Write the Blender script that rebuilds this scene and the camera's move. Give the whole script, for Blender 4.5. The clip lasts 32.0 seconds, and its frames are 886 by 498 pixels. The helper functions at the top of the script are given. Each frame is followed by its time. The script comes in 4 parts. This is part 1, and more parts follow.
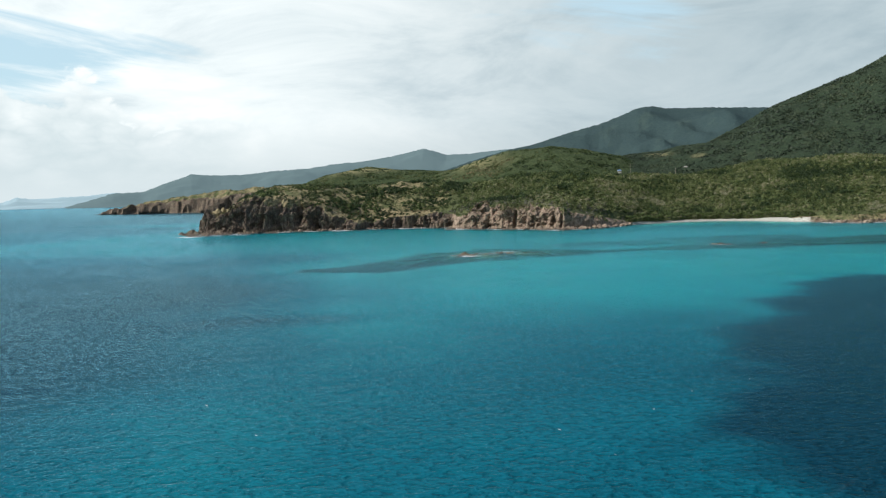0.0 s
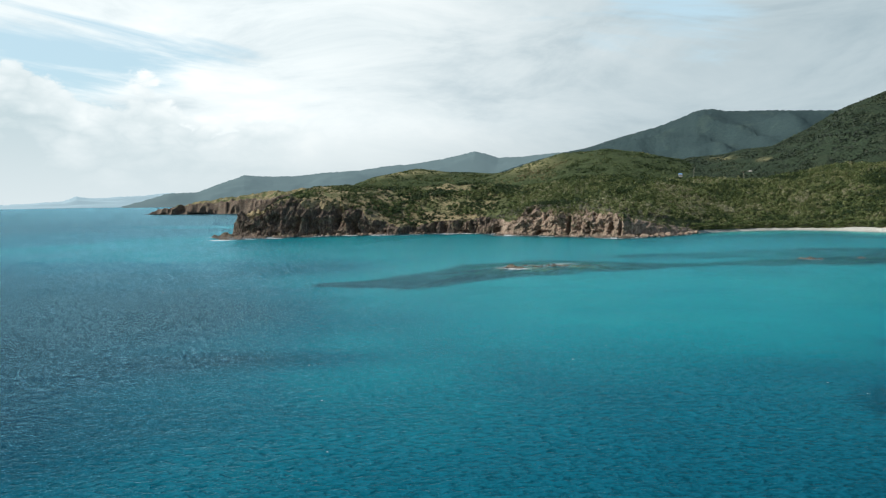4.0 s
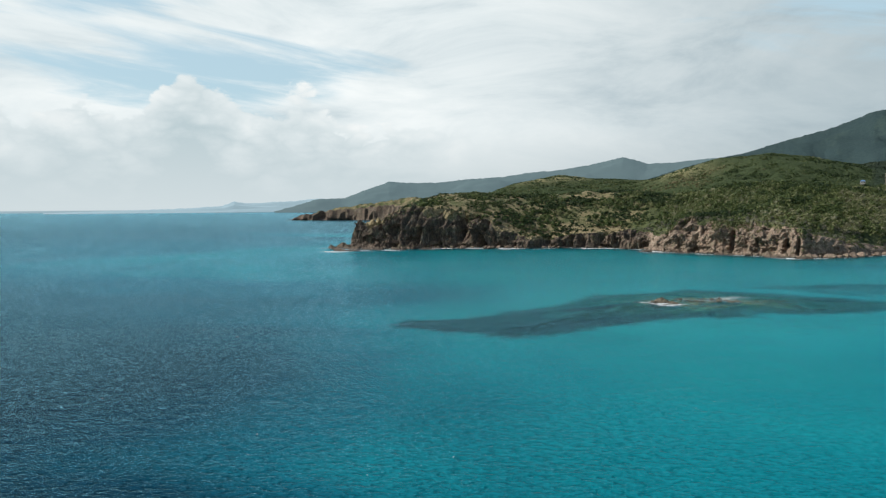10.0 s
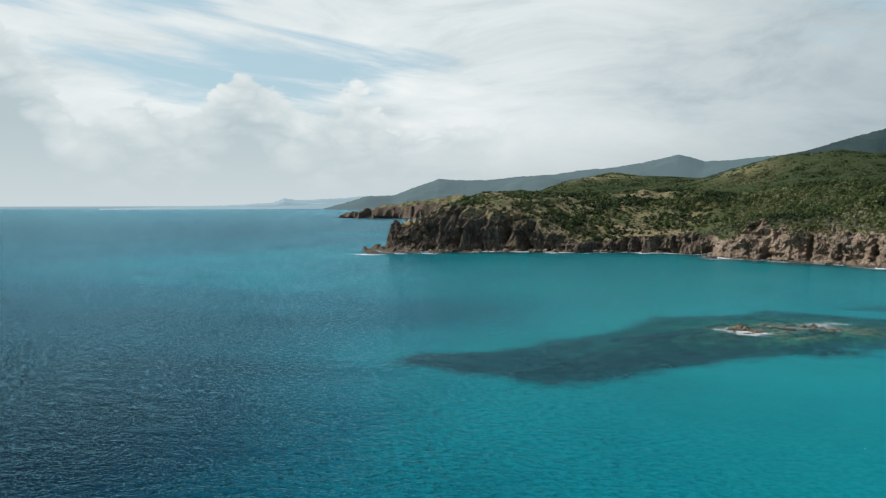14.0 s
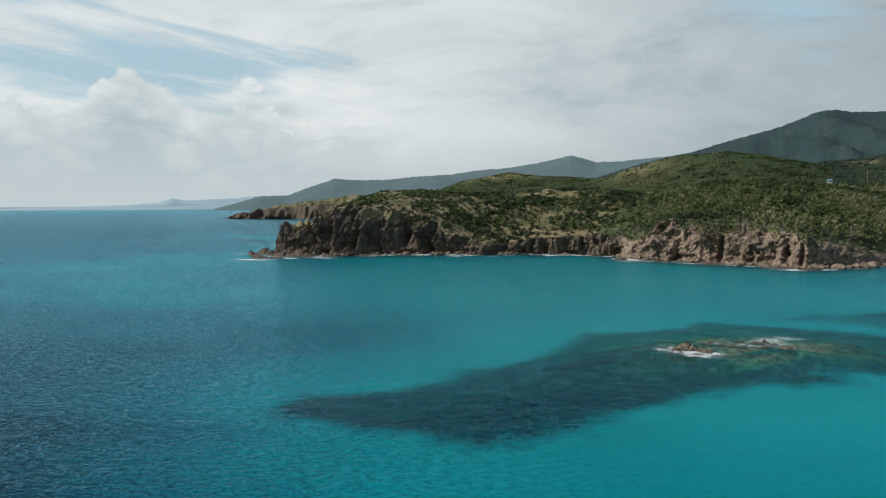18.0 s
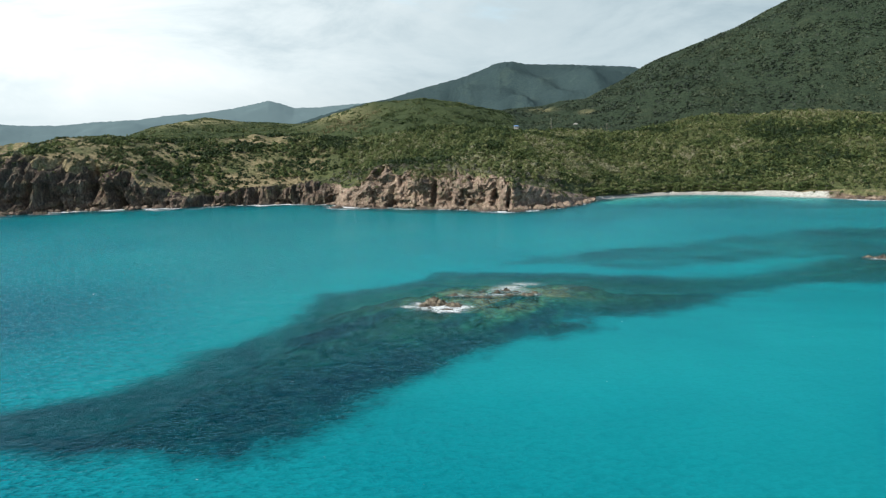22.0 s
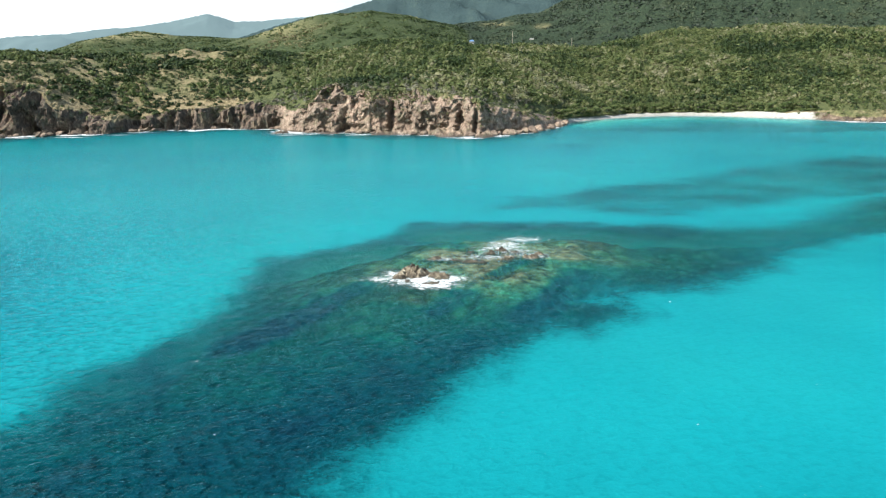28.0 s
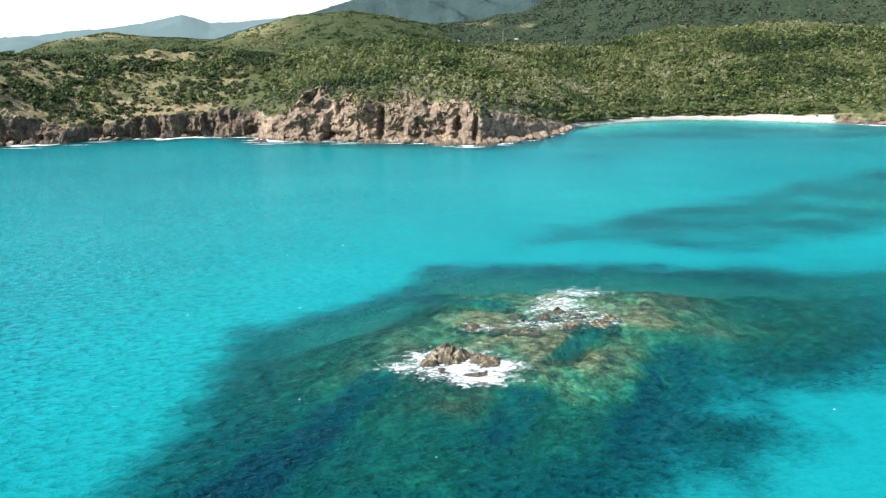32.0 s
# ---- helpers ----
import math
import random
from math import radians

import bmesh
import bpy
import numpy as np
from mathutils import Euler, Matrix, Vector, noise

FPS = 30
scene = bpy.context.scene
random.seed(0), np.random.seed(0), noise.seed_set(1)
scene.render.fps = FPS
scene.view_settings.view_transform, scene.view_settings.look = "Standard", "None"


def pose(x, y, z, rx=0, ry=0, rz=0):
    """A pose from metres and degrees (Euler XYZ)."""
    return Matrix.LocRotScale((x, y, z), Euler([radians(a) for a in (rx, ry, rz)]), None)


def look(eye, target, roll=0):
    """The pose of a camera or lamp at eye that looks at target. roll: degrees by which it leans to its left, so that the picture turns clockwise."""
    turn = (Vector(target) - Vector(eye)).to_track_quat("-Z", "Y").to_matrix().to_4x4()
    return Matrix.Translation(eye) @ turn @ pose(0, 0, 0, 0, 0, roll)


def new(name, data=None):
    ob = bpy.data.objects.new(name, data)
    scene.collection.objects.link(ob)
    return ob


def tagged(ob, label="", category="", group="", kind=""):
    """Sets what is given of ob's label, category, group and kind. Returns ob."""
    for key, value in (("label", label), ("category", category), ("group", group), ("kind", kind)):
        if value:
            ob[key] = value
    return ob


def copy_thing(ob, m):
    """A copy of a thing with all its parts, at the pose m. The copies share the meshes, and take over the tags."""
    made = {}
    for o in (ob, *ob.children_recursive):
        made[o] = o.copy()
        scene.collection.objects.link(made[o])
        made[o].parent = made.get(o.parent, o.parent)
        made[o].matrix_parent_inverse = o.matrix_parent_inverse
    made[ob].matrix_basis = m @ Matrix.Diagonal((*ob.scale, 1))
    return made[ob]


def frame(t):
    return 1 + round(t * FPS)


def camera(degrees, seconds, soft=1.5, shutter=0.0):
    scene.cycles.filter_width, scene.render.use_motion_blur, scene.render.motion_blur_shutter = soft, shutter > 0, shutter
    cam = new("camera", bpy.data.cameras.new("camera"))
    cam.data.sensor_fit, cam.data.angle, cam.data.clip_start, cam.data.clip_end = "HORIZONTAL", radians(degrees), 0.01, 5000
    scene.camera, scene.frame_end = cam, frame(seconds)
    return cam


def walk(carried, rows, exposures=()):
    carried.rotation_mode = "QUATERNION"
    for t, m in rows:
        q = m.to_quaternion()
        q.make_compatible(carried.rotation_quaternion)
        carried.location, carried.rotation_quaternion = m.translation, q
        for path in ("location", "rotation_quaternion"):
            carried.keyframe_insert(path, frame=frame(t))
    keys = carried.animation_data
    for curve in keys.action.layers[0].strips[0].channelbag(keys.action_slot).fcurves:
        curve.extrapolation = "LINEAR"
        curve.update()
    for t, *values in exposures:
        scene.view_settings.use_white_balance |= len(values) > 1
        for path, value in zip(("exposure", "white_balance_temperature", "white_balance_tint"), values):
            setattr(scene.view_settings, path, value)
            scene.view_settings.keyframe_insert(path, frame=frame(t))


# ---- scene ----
cam = camera(58.92, 32.0, 1.3)
EXPOSURES = [(0, 0.06), (6, 0.02), (9, -0.10), (11, -0.17), (14, -0.24), (17, -0.38), (19, -0.32), (20, -0.08), (21, 0.05), (23, 0.45), (25, 0.76), (28, 0.92), (32, 1.0)]
PATH = [
    (0, (98.48, -312.23, 30.71), (70.38, -216.52, 23.66), -1.37),
    (1, (95.79, -300.32, 30.72), (66.36, -205.00, 23.77), -1.13),
    (2, (93.10, -288.50, 30.68), (62.27, -193.61, 23.90), -0.99),
    (3, (90.48, -276.73, 30.58), (57.55, -182.54, 23.97), -0.91),
    (3.5, (89.18, -270.86, 30.54), (55.57, -176.91, 23.96), -0.83),
    (5.5, (83.83, -247.71, 30.85), (47.39, -154.80, 24.43), -0.75),
    (6, (82.11, -242.06, 30.93), (44.91, -149.46, 24.52), -0.71),
    (7, (78.79, -230.68, 31.13), (39.26, -139.04, 24.80), -0.63),
    (8, (75.56, -219.18, 31.38), (33.20, -128.80, 25.25), -0.58),
    (9, (72.25, -207.50, 31.74), (26.99, -118.52, 26.02), -0.68),
    (10, (68.71, -195.76, 32.24), (17.90, -109.81, 26.72), -0.37),
    (11, (64.86, -184.31, 32.76), (10.74, -100.40, 27.24), -0.15),
    (12, (60.54, -173.50, 33.16), (5.66, -90.09, 27.57), -0.14),
    (13, (55.78, -163.32, 33.39), (0.30, -80.31, 27.81), -0.38),
    (14, (50.90, -153.17, 33.59), (-5.35, -70.70, 27.76), -0.08),
    (14.5, (48.46, -148.07, 33.67), (-8.60, -66.15, 27.84), -0.03),
    (16.5, (36.69, -128.50, 33.05), (-20.66, -46.76, 27.56), -0.12),
    (17, (34.36, -125.76, 33.09), (-19.13, -41.45, 27.57), -0.28),
    (17.5, (32.06, -123.15, 33.16), (-17.42, -36.44, 27.40), -0.18),
    (18, (29.80, -120.66, 33.23), (-15.13, -31.52, 27.40), -0.14),
    (18.5, (27.59, -118.26, 33.28), (-9.88, -25.74, 27.29), -0.21),
    (19, (25.41, -115.83, 33.30), (-4.11, -20.49, 27.20), -0.36),
    (19.5, (23.38, -113.37, 33.31), (2.69, -15.74, 26.94), -0.50),
    (20, (21.56, -110.92, 33.28), (5.18, -12.51, 26.52), -0.58),
    (20.5, (20.05, -108.57, 33.22), (4.39, -10.09, 25.65), -0.63),
    (21, (18.82, -106.26, 33.15), (4.90, -7.66, 23.95), -0.67),
    (21.5, (17.74, -104.01, 33.09), (6.10, -5.29, 22.16), -0.67),
    (22, (16.73, -101.74, 33.06), (7.72, -2.98, 20.26), -0.66),
    (22.5, (15.71, -99.33, 33.05), (8.76, -0.65, 18.42), -0.62),
    (23, (14.72, -96.75, 33.05), (8.22, 1.67, 16.57), -0.59),
    (23.5, (13.94, -94.11, 33.04), (7.36, 3.98, 14.74), -0.53),
    (24, (13.26, -91.41, 33.02), (6.70, 6.38, 13.16), -0.49),
    (24.5, (12.57, -88.48, 33.00), (6.43, 9.02, 11.63), -0.45),
    (25, (11.84, -85.29, 32.98), (6.26, 11.91, 10.14), -0.43),
    (25.5, (11.09, -81.91, 32.98), (5.42, 15.24, 9.94), -0.46),
    (27.5, (8.78, -65.02, 33.16), (4.06, 32.20, 10.26), -0.53),
    (28, (8.00, -60.63, 33.08), (5.39, 36.66, 10.10), -0.61),
    (29, (6.01, -51.48, 32.93), (4.10, 45.84, 10.00), -0.73),
    (30, (3.98, -42.18, 32.85), (1.99, 55.15, 9.97), -0.76),
    (31, (1.67, -32.87, 32.88), (-0.40, 64.47, 10.07), -0.78),
    (32, (-0.50, -23.76, 32.98), (-0.50, 73.58, 10.09), -0.81),
]
walk(cam, [(t, look(eye, target, roll)) for t, eye, target, roll in PATH], EXPOSURES)

# ---- light: a hazy trade-wind sky and one sun from the left ----
SUN = Vector((-0.63, -0.43, 0.65)).normalized()
sun = new("sun", bpy.data.lights.new("sun", "SUN"))
sun.data.energy, sun.data.angle, sun.data.color = 5.3, radians(0.55), (1.0, 0.96, 0.90)
sun.matrix_world = look(SUN * 900, (0, 0, 0))

world = bpy.data.worlds.new("sky")
scene.world = world
world.use_nodes = True


class Net:
    """Short hand for node trees."""

    def __init__(self, tree):
        self.tree = tree
        tree.nodes.clear()

    def n(self, kind, **kw):
        node = self.tree.nodes.new(kind)
        for k, v in kw.items():
            if k == "ins":
                for key, val in v.items():
                    s = node.inputs[key]
                    if isinstance(val, bpy.types.NodeSocket):
                        self.tree.links.new(val, s)
                    else:
                        s.default_value = val
            else:
                setattr_plain(node, k, v)
        return node

    def math(self, op, a, b=0.0, clamp=False):
        m = self.n("ShaderNodeMath", operation=op, ins={0: a, 1: b})
        m.use_clamp = clamp
        return m.outputs[0]

    def noise(self, vec, scale, detail=4.0, rough=0.55, dist=0.0):
        return self.n("ShaderNodeTexNoise", ins={"Vector": vec, "Scale": scale, "Detail": detail, "Roughness": rough, "Distortion": dist}).outputs["Fac"]

    def ramp(self, fac, stops, mode="LINEAR"):
        r = self.n("ShaderNodeValToRGB", ins={0: fac})
        r.color_ramp.interpolation = mode
        e = r.color_ramp.elements
        while len(e) < len(stops):
            e.new(0.5)
        for k, (p, c) in zip(e, stops):
            k.position, k.color = p, (*c, 1) if isinstance(c, tuple) else (c, c, c, 1)
        return r.outputs[0]

    def mix(self, fac, a, b, blend="MIX"):
        m = self.n("ShaderNodeMix")
        m.data_type, m.blend_type = "RGBA", blend
        for i, v in ((0, fac), (6, a), (7, b)):
            if isinstance(v, bpy.types.NodeSocket):
                self.tree.links.new(v, m.inputs[i])
            else:
                m.inputs[i].default_value = (*v, 1) if isinstance(v, tuple) else v
        return m.outputs[2]

    def map(self, vec, scale=(1, 1, 1), loc=(0, 0, 0)):
        return self.n("ShaderNodeMapping", ins={"Vector": vec, "Scale": scale, "Location": loc}).outputs[0]

    def attr(self, name):
        return self.n("ShaderNodeAttribute", attribute_name=name).outputs["Fac"]

    def step(self, v, lo, hi):
        return self.n("ShaderNodeMapRange", interpolation_type="SMOOTHSTEP", ins={0: v, 1: lo, 2: hi}).outputs[0]


def setattr_plain(node, key, value):
    """The few plain node settings used below."""
    if key == "operation":
        node.operation = value
    elif key == "attribute_name":
        node.attribute_name = value
    elif key == "interpolation_type":
        node.interpolation_type = value
    elif key == "sky_type":
        node.sky_type = value


w = Net(world.node_tree)
way = w.n("ShaderNodeTexCoord").outputs["Generated"]
sep = w.n("ShaderNodeSeparateXYZ", ins={0: way})
up = sep.outputs[2]
az = w.math("ARCTAN2", sep.outputs[0], sep.outputs[1])
sky = w.n("ShaderNodeTexSky", sky_type="NISHITA")
sky.sun_disc, sky.sun_elevation, sky.sun_rotation = False, math.asin(SUN.z), math.atan2(SUN.x, SUN.y)
sky.dust_density, sky.air_density = 1.2, 1.0
blue = w.mix(1.0, sky.outputs[0], (0.088, 0.108, 0.114), "MULTIPLY")
# angular coordinates, so that cloud shapes keep their size near the horizon
flat = w.n("ShaderNodeCombineXYZ", ins={0: az, 1: w.math("MULTIPLY", up, 1.6), 2: 0.0}).outputs[0]
veil = w.noise(w.map(flat, (1.6, 3.2, 1)), 2.2, 9, 0.62, 0.5)
leaning = w.n("ShaderNodeCombineXYZ", ins={0: az, 1: w.math("ADD", w.math("MULTIPLY", up, 1.6), w.math("MULTIPLY", az, 0.22)), 2: 0.0}).outputs[0]
streak = w.noise(w.map(leaning, (1.3, 6.0, 1), (3.1, 0, 0)), 2.6, 7, 0.58, 0.35)


def hole(a, e, wa, we):
    """1 inside a soft gap in the cloud at that azimuth and height."""
    u = w.math("DIVIDE", w.math("SUBTRACT", az, a), wa)
    v = w.math("DIVIDE", w.math("SUBTRACT", up, e), we)
    return w.math("SUBTRACT", 1.0, w.math("ADD", w.math("MULTIPLY", u, u), w.math("MULTIPLY", v, v)))


gap = w.math("MAXIMUM", hole(-0.86, 0.165, 0.25, 0.055), w.math("MAXIMUM", w.math("MULTIPLY", hole(-0.085, 0.235, 0.13, 0.085), 0.72), hole(-0.98, 0.26, 0.30, 0.055)))
gap = w.math("MAXIMUM", gap, w.math("MULTIPLY", w.math("SUBTRACT", up, 0.36), 4.0))
gap = w.math("ADD", w.math("MULTIPLY", gap, 0.62), w.math("MULTIPLY", w.math("SUBTRACT", streak, 0.5), 2.9))
open_sky = w.step(gap, 0.0, 0.70)
# heaped cloud along the horizon on the seaward side
tower = w.noise(w.map(flat, (1, 0.3, 1), (0.35, 0, 0)), 5.0, 2, 0.5)


def hump(a, wide, high):
    """A single tall cloud head at that azimuth."""
    u = w.math("DIVIDE", w.math("SUBTRACT", az, a), wide)
    return w.math("MULTIPLY", w.math("EXPONENT", w.math("MULTIPLY", w.math("MULTIPLY", u, u), -1.0)), high)


def billow(scale, detail):
    """Rounded lumps with sharp creases between them."""
    return w.math("ABSOLUTE", w.math("SUBTRACT", w.math("MULTIPLY", w.noise(w.map(flat, (1, 1.1, 1), (1.7, 0.4, 0)), scale, detail, 0.5, 0.15), 2.0), 1.0))


heads = w.math("ADD", w.math("ADD", hump(-0.845, 0.055, 0.062), hump(-0.70, 0.07, 0.045)), w.math("ADD", hump(-1.13, 0.085, 0.14), hump(-0.97, 0.06, 0.035)))
heap_top = w.math("ADD", w.math("ADD", 0.035, heads), w.math("MULTIPLY", w.step(tower, 0.30, 0.72), 0.06))
lump, curl = billow(13.0, 1.0), billow(30.0, 4.0)
puff = w.math("ADD", w.math("MULTIPLY", lump, 0.75), w.math("MULTIPLY", curl, 0.45))
inside = w.math("SUBTRACT", w.math("ADD", heap_top, w.math("MULTIPLY", puff, 0.085)), up)
heap = w.math("MULTIPLY", w.step(inside, 0.0, 0.012), w.step(az, -0.40, -0.66))
white = w.ramp(veil, [(0.30, (0.62, 0.73, 0.78)), (0.48, (0.86, 0.94, 0.96)), (0.66, (1.02, 1.07, 1.07))])
dull = w.mix(w.math("MULTIPLY", w.step(az, -0.60, 0.05), 0.88), (1.0, 1.0, 1.0), (0.50, 0.57, 0.61))
white = w.mix(1.0, white, dull, "MULTIPLY")
lit = w.math("ADD", w.math("ADD", 0.40, w.math("MULTIPLY", puff, 0.42)), w.math("MULTIPLY", w.math("SUBTRACT", 0.045, inside), 1.7))
heap_col = w.ramp(lit, [(0.38, (0.56, 0.68, 0.72)), (0.53, (0.82, 0.90, 0.92)), (0.68, (1.12, 1.13, 1.11))])
col = w.mix(open_sky, white, w.mix(0.7, blue, (0.64, 0.86, 0.96)))
col = w.mix(heap, col, heap_col)
haze = w.ramp(up, [(0.0, 1.0), (0.03, 0.72), (0.095, 0.0)])
col = w.mix(haze, col, w.mix(w.step(az, -0.75, -0.2), (0.70, 0.79, 0.82), (0.52, 0.60, 0.63)))
thick = w.step(up, 0.55, 0.30)
col = w.mix(thick, blue, col)
col = w.mix(w.step(up, -0.0024, -0.0040), col, (0.36, 0.50, 0.57))
back = w.n("ShaderNodeBackground", ins={"Color": col, "Strength": 1.0})
w.tree.links.new(back.outputs[0], w.n("ShaderNodeOutputWorld").inputs[0])


# ---- noise and plan in numbers ----
def lattice(ix, iy, seed):
    h = (ix.astype(np.int64) * 374761393 + iy.astype(np.int64) * 668265263 + seed * 1442695041) & 0xFFFFFFFF
    h = ((h ^ (h >> 13)) * 1274126177) & 0xFFFFFFFF
    h = ((h ^ (h >> 16)) * 2246822519) & 0xFFFFFFFF
    return ((h ^ (h >> 15)) & 0xFFFFFF) / float(0xFFFFFF)


def vnoise(x, y, seed=0):
    """Smooth value noise between -1 and 1."""
    x, y = np.broadcast_arrays(np.asarray(x, float), np.asarray(y, float))
    ix, iy = np.floor(x), np.floor(y)
    fx, fy = x - ix, y - iy
    fx, fy = fx * fx * (3 - 2 * fx), fy * fy * (3 - 2 * fy)
    a, b = lattice(ix, iy, seed), lattice(ix + 1, iy, seed)
    c, d = lattice(ix, iy + 1, seed), lattice(ix + 1, iy + 1, seed)
    return 2 * ((a * (1 - fx) + b * fx) * (1 - fy) + (c * (1 - fx) + d * fx) * fy) - 1


def blocky(x, y, seed=0):
    """Noise in flat broken blocks."""
    x, y = np.broadcast_arrays(np.asarray(x, float), np.asarray(y, float))
    x = x + 0.35 * vnoise(x * 0.9, y * 0.9, seed + 50)
    ix, iy = np.floor(x), np.floor(y + 0.5 * lattice(np.floor(x), np.zeros_like(x), seed + 7))
    fx, fy = smooth(x - ix, 0.34, 0.66), smooth(np.mod(y + 0.5 * lattice(ix, np.zeros_like(x), seed + 7), 1.0), 0.38, 0.62)
    a, b = lattice(ix, iy, seed), lattice(ix + 1, iy, seed)
    c, d = lattice(ix, iy + 1, seed), lattice(ix + 1, iy + 1, seed)
    return 2 * ((a * (1 - fx) + b * fx) * (1 - fy) + (c * (1 - fx) + d * fx) * fy) - 1


def fbm(x, y, seed=0, octaves=4, gain=0.5):
    s, a = 0.0, 1.0
    for k in range(octaves):
        s = s + a * vnoise(x * 2 ** k + 17.3 * k, y * 2 ** k - 9.1 * k, seed + k)
        a *= gain
    return s


def ridged(x, y, seed=0, octaves=3):
    s, a = 0.0, 1.0
    for k in range(octaves):
        s = s + a * (1 - 2 * np.abs(vnoise(x * 2 ** k, y * 2 ** k, seed + k)))
        a *= 0.5
    return s


def smooth(v, lo, hi):
    t = np.clip((v - lo) / (hi - lo), 0, 1)
    return t * t * (3 - 2 * t)


def curve(knots):
    k = np.array(knots, float)
    return lambda x: np.interp(x, k[:, 0], k[:, 1])


shore = curve([(-330, 420), (-316, 340), (-308, 305), (-300, 292), (-290, 287), (-278, 286), (-262, 290), (-250, 295), (-238, 305), (-220, 318), (-200, 328),
               (-180, 342), (-165, 350), (-150, 358), (-130, 365), (-114, 374), (-102, 373), (-90, 357), (-79, 340), (-60, 333), (-40, 328), (-15, 320),
               (5, 313), (16, 307), (30, 318), (42, 328), (55, 352), (70, 390), (85, 408), (100, 421), (120, 433), (137, 437), (165, 430), (190, 408), (205, 397),
               (220, 381), (240, 372), (270, 384), (330, 405), (420, 420)])
lip = curve([(-330, 15), (-305, 14), (-298, 18), (-290, 17), (-284, 18), (-277, 24), (-270, 29), (-260, 32), (-246, 29), (-232, 28), (-218, 26), (-204, 22),
             (-196, 15), (-187, 10.6), (-172, 8.4), (-159, 8.2), (-149, 10), (-135, 11.6), (-121, 11.4), (-104, 15), (-93, 13.7), (-78, 11), (-70, 17), (-63, 23), (-57, 23.5),
             (-50, 20.5), (-41, 21), (-28, 20.4), (-8, 19.7), (7, 18.6), (19, 15), (30, 11.5), (42, 8), (55, 5), (64, 2.4), (80, 1.7), (150, 1.8), (168, 2.0), (180, 3.4), (188, 3.2), (205, 4.2),
             (216, 5), (240, 6), (330, 7)])
ridge_y = curve([(-330, 430), (-310, 404), (-240, 402), (-190, 428), (-150, 448), (-110, 458), (-80, 478), (-44, 520), (10, 565), (60, 600), (118, 622), (160, 650), (210, 674), (285, 652), (350, 620), (420, 600)])
ridge_z = curve([(-330, 26), (-345, 28), (-320, 32), (-300, 37), (-275, 41), (-238, 41), (-196, 40.5), (-146, 42), (-113, 43.5), (-81, 43.5), (-44, 49), (3, 50), (57, 43), (118, 43),
                 (158, 51), (209, 60), (284, 63), (350, 56), (420, 50)])
width = curve([(-330, 12), (-300, 11), (-285, 15), (-270, 20), (-210, 20), (-190, 11), (-150, 7), (-110, 7), (-90, 8), (-60, 13), (0, 12), (22, 11), (34, 15), (46, 19), (58, 15), (68, 7), (90, 6.5), (120, 8.5), (150, 8), (166, 8), (176, 9), (183, 15), (188, 13), (197, 7), (220, 8), (420, 9)])


def on_beach(x):
    return smooth(x, 56, 72) * (1 - smooth(x, 194, 222))


KX = np.arange(-360.0, 460.0, 2.0)
BOX = np.exp(-(np.arange(-24, 25) / 9.0) ** 2)


def softened(f):
    v = np.convolve(np.pad(f(KX), 24, mode="edge"), BOX / BOX.sum(), "valid")
    return lambda x: np.interp(x, KX, v)


soft_shore, soft_lip = softened(shore), softened(lip)


def face_shift(x, z):
    """How far the cliff stands out from the plan line: buttresses, broken blocks, clefts."""
    amp = np.clip(lip(x) / 19, 0.35, 1.2) + 0.4 * (1 - smooth(x, -104, -88)) * (1 - smooth(lip(x), 10, 20))
    tall = 1 - smooth(x, -104, -88)
    # upright ribs and gullies on the dark cliffs
    bend = 0.30 * vnoise(x / 8, z / 9, 5) + 0.012 * z
    xw = x + 7.0 * vnoise(x / 31, z / 30, 6) + 2.2 * vnoise(x / 9, z / 8, 7)
    rough = 0.45 + 0.75 * smooth(vnoise(x / 26, z / 22, 8), -0.5, 0.5)
    ribs = 9.0 * ridged(xw / 34 + 0.5, z / 60, 99, 1) + rough * (7.0 * ridged(xw / 14 + 0.02 * z, z / 34, 101, 1) + 2.0 * ridged((xw + 0.3 * z) / 5.6, z / 11, 103, 1)) + 2.6 * blocky(xw / 8.0, z / 7, 104) + 1.3 * blocky(x / 3.1 + 0.03 * z, z / 13, 105) + 0.85 * blocky(x / 1.3, z / 3.0, 106) + 0.45 * ridged(x / 1.6, z / 3.2, 107, 2)
    # broken, leaning faces on the pale cliffs
    lean = x + 0.25 * z
    broken = 2.8 * ridged((xw + 0.5 * z) / 23, z / 22, 111, 1) + 1.5 * ridged((xw - 0.6 * z) / 7.5, (z + 0.4 * x) / 9, 113, 1) + 2.6 * blocky((xw + 0.7 * z) / 8.5, (z - 0.35 * x) / 6, 114) + 1.6 * blocky(lean / 4.2, z / 4.0, 115) + 1.15 * blocky(lean / 1.9, z / 1.7, 116) + 0.55 * blocky(x / 0.9, z / 0.9, 117)
    low = np.exp(-((x + 135) / 48) ** 4)
    q = tall * (ribs + 2.6 * low * ridged(x / 3.6 + bend, z / 60, 109, 1)) + (1 - tall) * broken
    q = amp * (q - 1.8)
    for cx, w0, dep, top in CLEFTS:
        q = q - dep * np.exp(-((x - cx - 0.08 * z) / w0) ** 2) * (1 - smooth(z, top * 0.8, top * 1.15))
    return q


